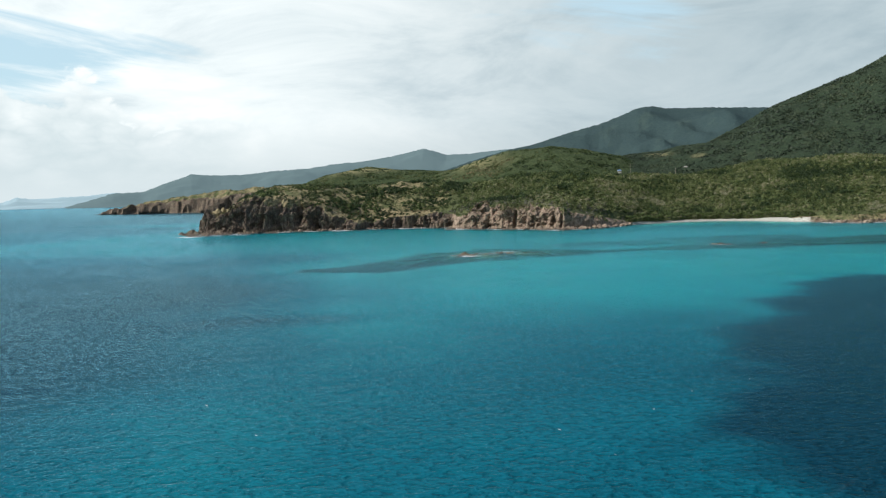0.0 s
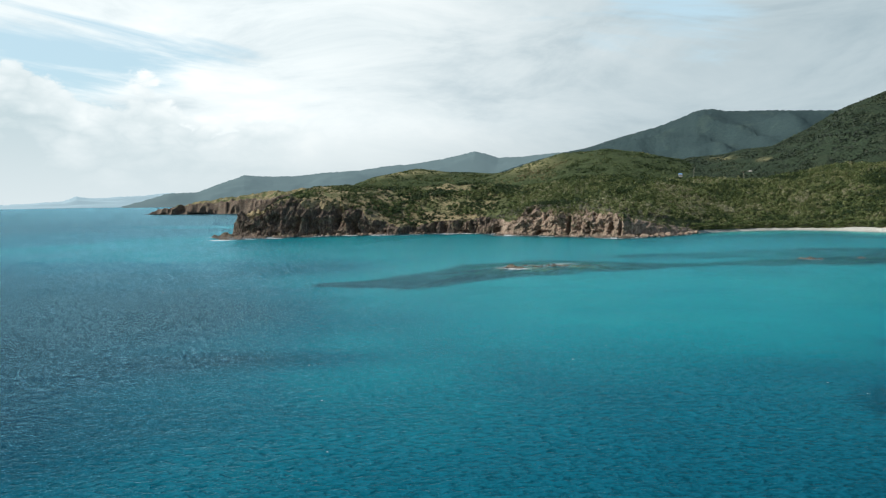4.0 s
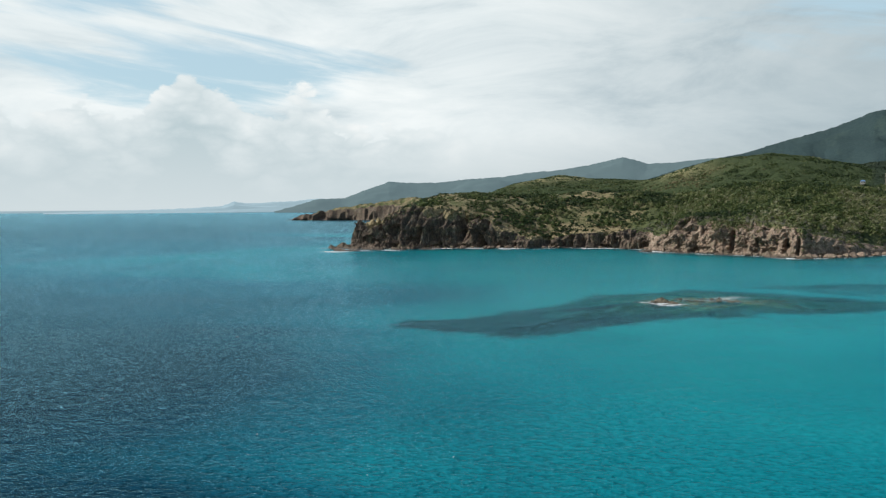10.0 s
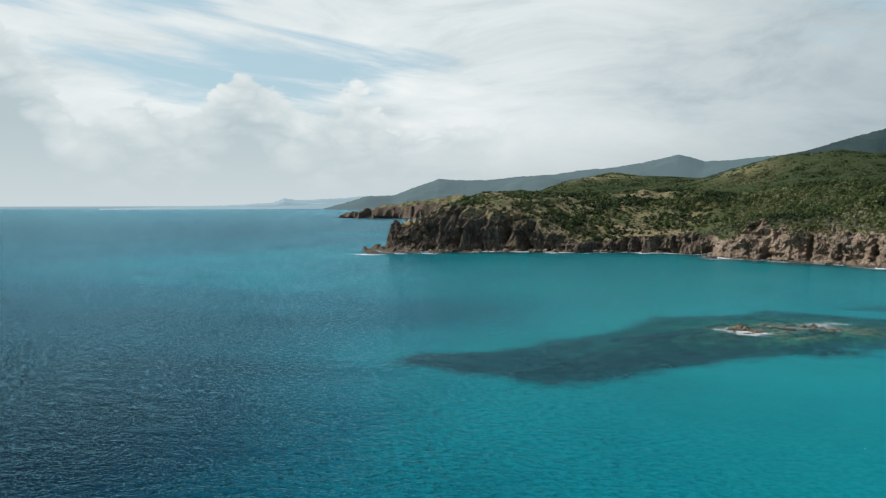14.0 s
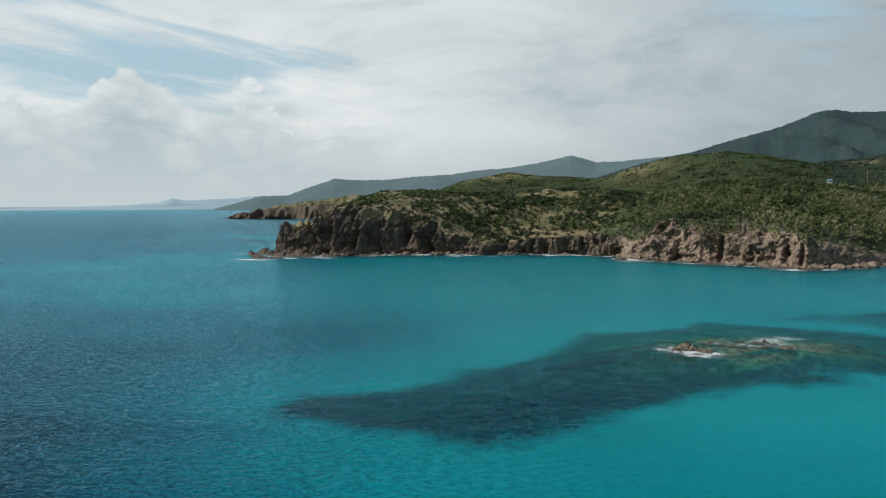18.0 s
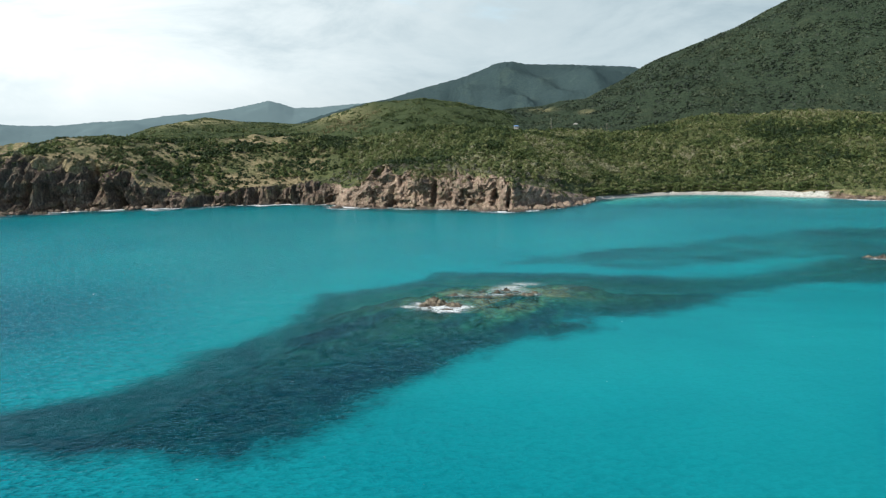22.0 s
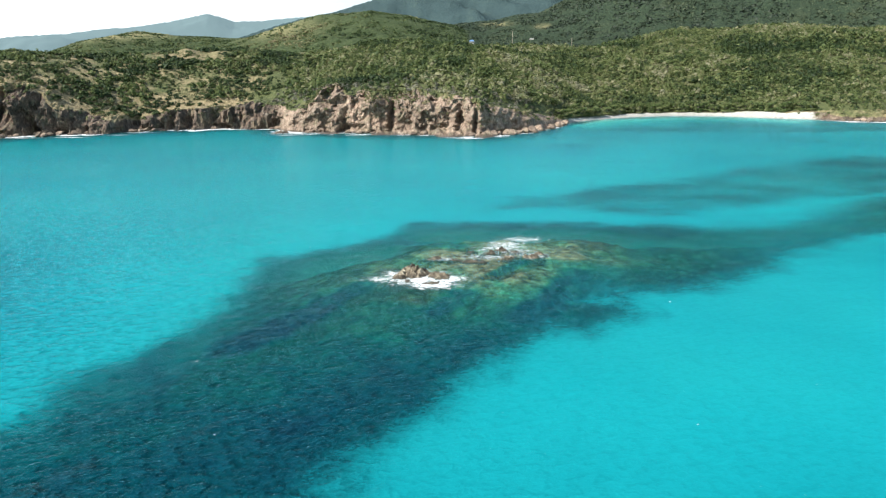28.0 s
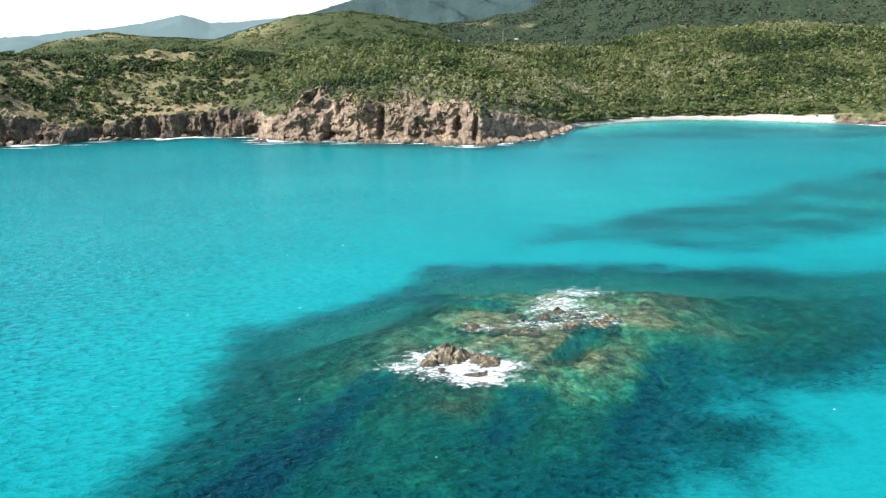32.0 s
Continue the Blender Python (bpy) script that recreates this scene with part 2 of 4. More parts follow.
CLEFTS = [(-166, 5.0, 7.0, 22), (-28, 1.6, 6.0, 19), (-52, 2.2, 5.0, 12), (6.5, 1.7, 7.0, 15), (13.5, 0.9, 5.0, 13), (-250, 2.2, 4.5, 26), (-266, 3.0, 4.0, 26),
          (-226, 3.4, 5.5, 24), (-209, 2.5, 4.0, 18), (-92, 1.8, 3.0, 13), (-127, 1.4, 2.2, 10), (-140, 1.2, 2.2, 10), (32, 1.8, 3.0, 6)]


def land(x, y):
    """Height of the near ground."""
    off = y - shore(x)
    zl, cw = lip(x), width(x)
    t = np.clip(off / cw, 0, 1)
    b = on_beach(x)
    face = 0.12 * smooth(t, 0, 0.2) + 0.62 * smooth(t, 0.15, 0.52) + 0.26 * smooth(t, 0.42, 1.0)
    z = zl * ((1 - b) * face + b * t ** 0.8)
    ys, zs = soft_shore(x) + 9, soft_lip(x)
    s = np.clip((y - ys) / np.maximum(ridge_y(x) - ys, 20), 0, 1)
    zr = ridge_z(x)
    bend = 0.80 - 0.06 * smooth(x, -120, 40)
    inland = zs + (zr - zs) * (s ** bend * 0.7 + 0.3 * smooth(s, 0, 1))
    past = smooth(y - ridge_y(x), 0, 330)
    inland = inland * (1 - past) + past * 26
    up = np.clip((off - cw) / 40, 0, 1)
    inland = inland + up * (2.4 * fbm(x / 45, y / 45, 3, 3) + 1.1 * fbm(x / 11, y / 11, 8, 2))
    inland = inland - up * (1 - past) * 2.4 * np.clip(ridged(x / 60 + 0.25 * fbm(x / 40, y / 40, 5, 2), y / 200, 21, 1), 0, 1)
    k = smooth(off - cw, 0, 16)
    z = np.where(off > cw, zl * (1 - k) + inland * k, z)
    return np.where(off < 0, np.maximum(off * 0.45, -9), z)


def reach(x, y, path):
    """Signed distance to a chain of round-ended bands: positive outside."""
    best = np.full(np.broadcast(x, y).shape, 1e9)
    for (x0, y0, r0), (x1, y1, r1) in zip(path[:-1], path[1:]):
        dx, dy = x1 - x0, y1 - y0
        t = np.clip(((x - x0) * dx + (y - y0) * dy) / (dx * dx + dy * dy), 0, 1)
        best = np.minimum(best, np.hypot(x - x0 - t * dx, y - y0 - t * dy) - (r0 + t * (r1 - r0)))
    return best


REEF = [(-47, -16, 10), (-22, -9, 16), (-14, 14, 19), (-6, 33, 23), (2, 60, 30), (15, 78, 27), (38, 75, 24), (75, 93, 10), (110, 112, 18), (200, 164, 32), (320, 215, 45)]
REEF_LOBE = [(14, 44, 9), (23, 42, 8)]
REEF_FAR = [(14, 118, 2), (28, 129, 9), (50, 132, 19), (75, 143, 20), (110, 165, 30), (150, 185, 34)]
WEED = [(174, -56, 34), (163, -105, 41), (157, -168, 47), (169, -262, 58)]


def reef_rise(x, y):
    """How far the sea floor has risen to the reef top: gentle flanks."""
    d = np.minimum(reach(x, y, REEF), reach(x, y, REEF_LOBE)) + 3.0 * fbm(x / 17, y / 17, 31, 3)
    return np.maximum(1 - smooth(d, -15, 4), 0.35 * (1 - smooth(reach(x, y, REEF_FAR), -18, 6)))


def reef_mask(x, y):
    ripple = 3.4 * fbm(x / 17, y / 17, 31, 3) + 1.5 * fbm(x / 4.5, y / 4.5, 35, 3, 0.65)
    d = np.minimum(reach(x, y, REEF), reach(x, y, REEF_LOBE)) + ripple
    f = reach(x, y, REEF_FAR) + ripple
    n = 1.5 * fbm(x / 7, y / 7, 41, 2)
    e = reach(x, y, [(64, 103, 2), (74, 107, 3.5), (84, 116, 5), (96, 128, 3)]) + n
    h = reach(x, y, [(16, 115, 1), (30, 114, 2.5), (44, 106, 2), (58, 99, 2), (68, 102, 3)]) + n
    lane = reach(x, y, [(42, 82, 0.6), (33, 67, 1.0), (27, 56, 1.2), (19, 42, 0.8), (14, 33, 0.4)]) + n
    m = np.maximum(1 - smooth(d, -6, 3.5), 0.8 * (1 - smooth(f, -9, 5)) * (0.8 + 0.35 * fbm(x / 13, y / 9, 43, 3)))
    m = m * (1 - 0.22 * smooth(x, 48, 70) * (1 - smooth(x, 105, 130)))
    m = m * (0.35 + 0.65 * smooth(e, -4, 9)) * (0.42 + 0.58 * smooth(h, -2, 7)) * (0.92 + 0.08 * smooth(lane, -0.5, 3))
    return np.clip(m, 0, 1)


def weed_mask(x, y):
    return 1 - smooth(reach(x, y, WEED) + 9 * fbm(x / 22, y / 22, 51, 3), -11, 8)


CHANNELS = [[(-7, 57, 0.6), (-11, 46, 1.0), (-14, 39, 1.6), (-20, 28, 2.2)], [(26, 63, 1.0), (22, 50, 1.4), (17, 39, 2)], [(18, 69, 0.4), (13, 62, 0.5)], [(7.5, 51, 0.8), (4.5, 43, 1.2)], [(-3, 85, 0.7), (7, 82, 0.6)]]
SHOALS = [(6, 92, 7), (6, 77, 5), (11.6, 68, 5), (23, 76, 6), (15, 60, 4), (2, 48, 5), (17, 85, 6), (30, 84, 8), (125, 134, 8), (148, 143, 6)]


BASINS = [(-56, -98, 54, 40, 0.45), (150, 290, 120, 80, 0.18), (0, -139, 26, 8, 0.28), (-78, -46, 34, 9, 0.26), (-140, -5, 50, 10, 0.10), (84, -176, 60, 55, 0.30)]


def bed(x, y):
    """Height of the sea floor."""
    q = -x - 8 + 0.35 * np.maximum(0, -40 - y) - 0.75 * np.maximum(0, np.minimum(y, 330) - 60)
    out = np.minimum(smooth(q, 0, 115) + 0.35 * smooth(-y - 25, 0, 110), 1.2) * (1 - 0.66 * smooth(y, -40, 150) * smooth(x, -430, -310))
    out = out * (1 - 0.38 * smooth(y, -60, 60))
    for dx, dy, rx, ry, k in BASINS:
        u, v = 0.92 * (x - dx) + 0.38 * (y - dy), 0.92 * (y - dy) - 0.38 * (x - dx)
        out = out + k * np.exp(-((u / rx) ** 2 + (v / ry) ** 2))
    sand = -(5.0 + 10.0 * out + 0.8 * fbm(x / 40, y / 40, 61, 2))
    off = y - shore(x)
    rise = np.where(off > -70, -0.2 + 0.075 * off + (0.5 * off) * (1 - on_beach(x)), -30)
    sand = np.maximum(sand, rise - 30 * (1 - smooth(x, -318, -262)) - 30 * smooth(x, 390, 420))
    top = -0.55 - 2.6 * smooth(np.hypot(x - 13, (y - 72) * 0.9), 8, 46) - 2.4 * (1 - smooth(y - 0.3 * x, -30, 48)) + 0.65 * fbm(x / 7, y / 7, 71, 4, 0.6) + 0.30 * ridged(x / 2.2, y / 2.2, 75, 2)
    top = top - 2.2 * (1 - smooth(np.hypot(x - 5, y - 50), 45, 75)) * np.clip(ridged((x + 0.7 * y) / 24 + 0.3 * fbm(x / 12, y / 12, 78, 2), (y - 0.7 * x) / 60, 77, 1) - 0.45, 0, 1)
    for path in CHANNELS:
        top = top - 2.6 * np.exp(-(np.maximum(reach(x, y, path) - 0.3 + 0.8 * fbm(x / 4, y / 4, 79, 2), 0) / 1.0) ** 2)
    for sx, sy, r in SHOALS:
        top = top + 0.95 * np.exp(-(((x - sx) / r) ** 2 + ((y - sy) / (0.8 * r)) ** 2))
    m = reef_rise(x, y)
    z = sand * (1 - m) + np.minimum(top, -0.22) * m
    return np.minimum(z, -0.22)


# ---- mesh helpers ----
def mesh_np(name, co, faces, material, attrs=None, flat=False):
    """A mesh from arrays; faces is n x 3 or n x 4."""
    me = bpy.data.meshes.new(name)
    n, k = faces.shape
    me.vertices.add(len(co))
    me.vertices.foreach_set("co", np.ascontiguousarray(co, np.float32).ravel())
    me.loops.add(n * k)
    me.loops.foreach_set("vertex_index", np.ascontiguousarray(faces, np.int32).ravel())
    me.polygons.add(n)
    me.polygons.foreach_set("loop_start", np.arange(0, n * k, k, dtype=np.int32))
    me.update(calc_edges=True)
    if flat:
        me.shade_flat()
    else:
        me.shade_smooth()
    for key, (domain, val) in (attrs or {}).items():
        a = me.attributes.new(key, "FLOAT", domain)
        a.data.foreach_set("value", np.ascontiguousarray(val, np.float32).ravel())
    me.materials.append(material)
    return me


def grid_faces(rows, cols):
    i = np.arange(rows * cols).reshape(rows, cols)
    return np.stack([i[:-1, :-1], i[:-1, 1:], i[1:, 1:], i[1:, :-1]], -1).reshape(-1, 4)


def part(name, mesh, parent, label=""):
    ob = new(name, mesh)
    ob.parent = parent
    return tagged(ob, label)


def graded(lo, a, b, hi, fine, grow=1.16):
    """Coordinates with a fine middle and steps that grow outwards."""
    mid = list(np.arange(a, b + fine * 0.5, fine))
    s, v, right = fine, mid[-1], []
    while v < hi:
        s *= grow
        v += s
        right.append(min(v, hi))
    s, v, left = fine, mid[0], []
    while v > lo:
        s *= grow
        v -= s
        left.append(max(v, lo))
    return np.array(left[::-1] + mid + right)


# ---- materials ----
def material(name, build):
    m = bpy.data.materials.new(name)
    m.use_nodes = True
    g = Net(m.node_tree)
    shader = build(g)
    g.tree.links.new(shader, g.n("ShaderNodeOutputMaterial").inputs[0])
    return m


def place(g):
    return g.n("ShaderNodeNewGeometry").outputs["Position"]


def bumped(g, height, distance, strength=0.6):
    return g.n("ShaderNodeBump", ins={"Height": height, "Distance": distance, "Strength": strength}).outputs[0]


def surface(g, color, rough, normal=None, spec=0.3):
    ins = {"Base Color": color, "Roughness": rough, "Specular IOR Level": spec}
    if normal is not None:
        ins["Normal"] = normal
    return g.n("ShaderNodeBsdfPrincipled", ins=ins).outputs[0]


def rock_color(g, p):
    a = g.noise(p, 0.13, 6, 0.6, 0.4)
    b = g.noise(g.map(p, (1, 1, 0.5)), 0.75, 8, 0.72)
    c = g.noise(p, 2.4, 4, 0.6)
    run = g.noise(g.map(p, (1, 1, 0.10)), 0.42, 5, 0.6)
    dark = g.ramp(b, [(0.30, (0.022, 0.018, 0.016)), (0.44, (0.070, 0.053, 0.044)), (0.58, (0.125, 0.095, 0.075)), (0.72, (0.25, 0.205, 0.165))])
    rust = g.ramp(b, [(0.30, (0.05, 0.032, 0.025)), (0.50, (0.145, 0.102, 0.076)), (0.70, (0.29, 0.222, 0.17))])
    pink = g.ramp(b, [(0.30, (0.07, 0.055, 0.045)), (0.42, (0.20, 0.148, 0.115)), (0.54, (0.335, 0.255, 0.198)), (0.70, (0.51, 0.43, 0.35))])
    col = g.mix(g.step(a, 0.48, 0.60), dark, rust)
    col = g.mix(g.math("MULTIPLY", g.step(run, 0.54, 0.66), 0.60), col, (0.30, 0.27, 0.225))
    col = g.mix(g.attr("pink"), col, pink)
    lichen = g.math("MULTIPLY", g.step(g.noise(p, 0.20, 6, 0.65), 0.50, 0.62), 0.55)
    col = g.mix(lichen, col, g.ramp(b, [(0.35, (0.075, 0.072, 0.045)), (0.65, (0.25, 0.23, 0.15))]))
    col = g.mix(g.math("MULTIPLY", g.step(c, 0.55, 0.75), 0.25), col, (0.34, 0.30, 0.25))
    return g.mix(1.0, col, g.mix(g.attr("pink"), (0.77, 0.74, 0.69), (0.91, 0.87, 0.82)), "MULTIPLY"), b, c


def ground_build(g):
    p = place(g)
    rock, b, c = rock_color(g, p)
    n1, n2 = g.noise(p, 0.07, 5, 0.6), g.noise(p, 0.6, 6, 0.62)
    straw = g.ramp(n2, [(0.32, (0.10, 0.085, 0.04)), (0.48, (0.215, 0.17, 0.09)), (0.64, (0.315, 0.255, 0.15)), (0.8, (0.37, 0.315, 0.205))])
    green = g.ramp(n2, [(0.3, (0.04, 0.052, 0.018)), (0.6, (0.08, 0.092, 0.032)), (0.8, (0.136, 0.132, 0.056))])
    grass = g.mix(g.step(g.math("ADD", n1, g.attr("lush")), 0.45, 0.75), straw, green)
    sand = g.ramp(g.noise(p, 0.8, 5), [(0.3, (0.25, 0.24, 0.205)), (0.5, (0.42, 0.41, 0.365)), (0.75, (0.55, 0.545, 0.50))])
    veg = g.step(g.math("ADD", g.attr("veg"), g.math("MULTIPLY", g.math("SUBTRACT", n2, 0.5), 0.9)), 0.40, 0.62)
    col = g.mix(veg, rock, grass)
    col = g.mix(g.step(g.math("ADD", g.attr("sand"), g.math("MULTIPLY", g.math("SUBTRACT", n2, 0.5), 0.35)), 0.4, 0.6), col, sand)
    z = g.n("ShaderNodeSeparateXYZ", ins={0: p}).outputs[2]
    wet = g.math("MULTIPLY", g.step(g.math("ADD", z, g.math("MULTIPLY", n2, 1.2)), 2.0, 0.7), g.math("SUBTRACT", 1.0, g.math("MULTIPLY", g.attr("sand"), 0.6)))
    col = g.mix(g.math("MULTIPLY", wet, 0.65), col, (0.045, 0.04, 0.035))
    h = g.math("ADD", g.math("MULTIPLY", b, 1.0), g.math("MULTIPLY", c, 0.35))
    return surface(g, col, g.math("SUBTRACT", 0.92, g.math("MULTIPLY", wet, 0.4)), bumped(g, h, 1.2, 0.9))


GROUND = material("coast_ground", ground_build)


def stone_build(g):
    p = place(g)
    rock, b, c = rock_color(g, p)
    z = g.n("ShaderNodeSeparateXYZ", ins={0: p}).outputs[2]
    wet = g.step(g.math("ADD", z, g.math("MULTIPLY", b, 1.0)), 1.7, 0.7)
    col = g.mix(g.math("MULTIPLY", wet, 0.7), rock, (0.03, 0.027, 0.022))
    return surface(g, col, g.math("SUBTRACT", 0.9, g.math("MULTIPLY", wet, 0.5)), bumped(g, g.math("ADD", b, c), 0.35, 0.8))


STONE = material("shore_stone", stone_build)


def reefrock_build(g):
    p = place(g)
    b, c = g.noise(p, 0.75, 8, 0.72), g.noise(p, 4.0, 5, 0.6)
    z = g.n("ShaderNodeSeparateXYZ", ins={0: p}).outputs[2]
    col = g.ramp(b, [(0.40, (0.015, 0.012, 0.009)), (0.50, (0.085, 0.066, 0.042)), (0.58, (0.23, 0.195, 0.135)), (0.72, (0.48, 0.43, 0.33))])
    col = g.mix(g.step(g.math("ADD", z, b), 0.40, 0.95), (0.05, 0.042, 0.029), col)
    return surface(g, col, 0.55, bumped(g, g.math("ADD", b, c), 0.25, 0.9))


REEFROCK = material("reef_rock", reefrock_build)


def bed_build(g):
    p = place(g)
    n1, n2, n3 = g.noise(p, 0.10, 5, 0.6), g.noise(p, 0.5, 6, 0.65), g.noise(p, 2.0, 4, 0.6)
    warp = g.n("ShaderNodeVectorMath", operation="ADD", ins={0: g.map(p, (1, 0.72, 1)), 1: g.n("ShaderNodeTexNoise", ins={"Vector": p, "Scale": 0.35, "Detail": 5.0}).outputs["Color"]}).outputs[0]
    reef = g.ramp(g.math("ADD", g.math("MULTIPLY", n1, 0.40), g.math("MULTIPLY", n2, 0.60)), [(0.36, (0.012, 0.028, 0.022)), (0.45, (0.06, 0.095, 0.062)), (0.54, (0.18, 0.205, 0.125)), (0.66, (0.40, 0.36, 0.22))])
    deep = g.ramp(n2, [(0.32, (0.010, 0.024, 0.024)), (0.52, (0.06, 0.11, 0.09)), (0.68, (0.17, 0.24, 0.17))])
    reef = g.mix(g.attr("shoal"), deep, reef)
    # brown algae and rubble round the drying rocks
    rust = g.ramp(n2, [(0.34, (0.05, 0.032, 0.018)), (0.46, (0.30, 0.185, 0.09)), (0.57, (0.50, 0.37, 0.20)), (0.70, (0.66, 0.57, 0.38))])
    # coral heads with dark gaps between them, at two sizes
    cell, fine = g.n("ShaderNodeTexVoronoi", ins={"Vector": warp, "Scale": 0.34}), g.n("ShaderNodeTexVoronoi", ins={"Vector": warp, "Scale": 1.15})
    head = g.step(cell.outputs["Distance"], 0.78, 0.22)
    small = g.step(fine.outputs["Distance"], 0.80, 0.25)
    reef = g.mix(g.math("MULTIPLY", g.math("SUBTRACT", 1.0, head), 0.60), reef, (0.006, 0.014, 0.014))
    reef = g.mix(g.math("MULTIPLY", g.math("SUBTRACT", 1.0, small), 0.55), reef, (0.010, 0.020, 0.018))
    reef = g.mix(g.math("MULTIPLY", g.math("MULTIPLY", head, g.step(n1, 0.44, 0.60)), 0.42), reef, (0.24, 0.30, 0.16))
    reef = g.mix(g.math("MULTIPLY", g.step(g.math("ADD", g.attr("brown"), g.math("MULTIPLY", g.math("SUBTRACT", g.noise(p, 0.22, 5, 0.62), 0.5), 1.5)), 0.22, 0.62), g.math("ADD", 0.45, g.math("MULTIPLY", small, 0.45))), reef, rust)
    sand = g.ramp(n1, [(0.3, (0.62, 0.60, 0.52)), (0.7, (0.80, 0.77, 0.68))])
    col = g.mix(g.attr("reef"), sand, reef)
    return surface(g, col, 0.95, bumped(g, g.math("ADD", n2, n3), 0.5, 0.8))


BED = material("sea_bed", bed_build)


def sea_build(g):
    p = place(g)
    d = g.attr("depth")
    big = g.noise(g.map(p, (1, 1, 0)), 0.011, 5, 0.6)
    deep = g.math("ADD", d, g.math("MULTIPLY", g.math("SUBTRACT", big, 0.5), 6.0))
    k = g.math("DIVIDE", deep, 20.0)
    body = g.ramp(k, [(0.0, (0.035, 0.31, 0.29)), (0.20, (0.009, 0.302, 0.326)), (0.34, (0.003, 0.200, 0.238)), (0.50, (0.002, 0.090, 0.130)), (0.68, (0.002, 0.030, 0.055)), (0.90, (0.001, 0.009, 0.024))])
    over = g.ramp(g.math("DIVIDE", d, 6.0), [(0.0, (0.06, 0.25, 0.21)), (0.25, (0.012, 0.155, 0.138)), (0.50, (0.004, 0.094, 0.098)), (0.75, (0.002, 0.056, 0.074)), (1.0, (0.002, 0.029, 0.049))])
    body = g.mix(g.attr("dark"), body, over)
    tint = g.ramp(g.math("DIVIDE", d, 8.0), [(0.0, (0.90, 0.98, 0.95)), (0.10, (0.55, 0.95, 0.88)), (0.25, (0.22, 0.85, 0.80)), (0.5, (0.06, 0.62, 0.66)), (1.0, (0.02, 0.45, 0.55))])
    clear = g.ramp(g.math("DIVIDE", d, 10.0), [(0.0, 0.95), (0.10, 0.86), (0.20, 0.72), (0.36, 0.50), (0.60, 0.24), (1.0, 0.05)])
    # ripples at several sizes, running with the trade wind
    xyz = g.n("ShaderNodeSeparateXYZ", ins={0: p})
    u = g.math("ADD", g.math("MULTIPLY", xyz.outputs[0], 0.92), g.math("MULTIPLY", xyz.outputs[1], 0.39))
    v = g.math("SUBTRACT", g.math("MULTIPLY", xyz.outputs[1], 0.92), g.math("MULTIPLY", xyz.outputs[0], 0.39))
    run = g.n("ShaderNodeCombineXYZ", ins={0: u, 1: v}).outputs[0]
    q = g.map(run, (0.9, 1.35, 1))
    crest = lambda v: g.math("SUBTRACT", 1.0, g.math("ABSOLUTE", g.math("SUBTRACT", g.math("MULTIPLY", v, 2.0), 1.0)))
    r1, r2, r3 = g.noise(q, 0.20, 2, 0.5, 0.2), g.noise(q, 0.80, 2, 0.5, 0.15), g.noise(q, 1.8, 2, 0.5, 0.1)
    h = g.math("ADD", g.math("ADD", g.math("MULTIPLY", r1, 0.42), g.math("ADD", g.math("MULTIPLY", crest(r2), 0.20), g.math("MULTIPLY", r2, 0.16))), g.math("MULTIPLY", crest(r3), 0.10))
    gust = g.noise(g.map(p, (0.7, 1.3, 1)), 0.028, 4, 0.6, 0.5)
    wind = g.math("MULTIPLY", g.math("SUBTRACT", 1.0, g.math("MULTIPLY", g.attr("calm"), 0.78)), g.math("ADD", 0.55, g.math("MULTIPLY", gust, 0.9)))
    nrm = bumped(g, h, 0.95, wind)
    soft = bumped(g, h, 2.4, wind)
    # lit and shaded wave faces are painted into the body colour by noise
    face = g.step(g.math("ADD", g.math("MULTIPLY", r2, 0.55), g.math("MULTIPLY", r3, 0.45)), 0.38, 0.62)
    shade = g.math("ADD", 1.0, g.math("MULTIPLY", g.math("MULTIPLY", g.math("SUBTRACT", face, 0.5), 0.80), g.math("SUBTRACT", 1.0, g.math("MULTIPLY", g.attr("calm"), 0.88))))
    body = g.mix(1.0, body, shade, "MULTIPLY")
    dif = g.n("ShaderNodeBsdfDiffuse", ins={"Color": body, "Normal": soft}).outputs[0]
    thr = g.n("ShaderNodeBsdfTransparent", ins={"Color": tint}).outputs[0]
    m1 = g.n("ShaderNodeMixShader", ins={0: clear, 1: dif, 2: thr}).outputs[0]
    fres = g.n("ShaderNodeFresnel", ins={"IOR": 1.33, "Normal": nrm}).outputs[0]
    gl = g.n("ShaderNodeBsdfGlossy", ins={"Color": (0.46, 0.84, 0.96, 1), "Roughness": 0.20, "Normal": nrm}).outputs[0]
    # sky sheen is strengthened on the same painted wave faces
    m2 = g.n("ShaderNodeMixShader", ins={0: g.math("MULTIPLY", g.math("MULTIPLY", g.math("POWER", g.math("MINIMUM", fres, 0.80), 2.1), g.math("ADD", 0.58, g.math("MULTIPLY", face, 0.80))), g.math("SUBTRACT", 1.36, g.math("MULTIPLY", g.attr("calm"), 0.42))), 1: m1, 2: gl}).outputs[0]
    froth = g.noise(g.map(p, (1, 1.25, 1)), 0.85, 9, 0.74, 1.1)
    fm = g.step(g.math("ADD", g.attr("foam"), g.math("MULTIPLY", g.math("SUBTRACT", froth, 0.5), 2.6)), 0.40, 1.12)
    fleck = g.step(g.noise(g.map(p, (1.0, 1.5, 1)), 0.55, 2, 0.5), 0.772, 0.80)
    fm = g.math("MAXIMUM", g.math("MULTIPLY", fm, g.math("ADD", 0.62, g.math("MULTIPLY", g.step(g.noise(p, 2.6, 5, 0.7, 0.6), 0.36, 0.58), 0.36))), g.math("MULTIPLY", fleck, 0.7))
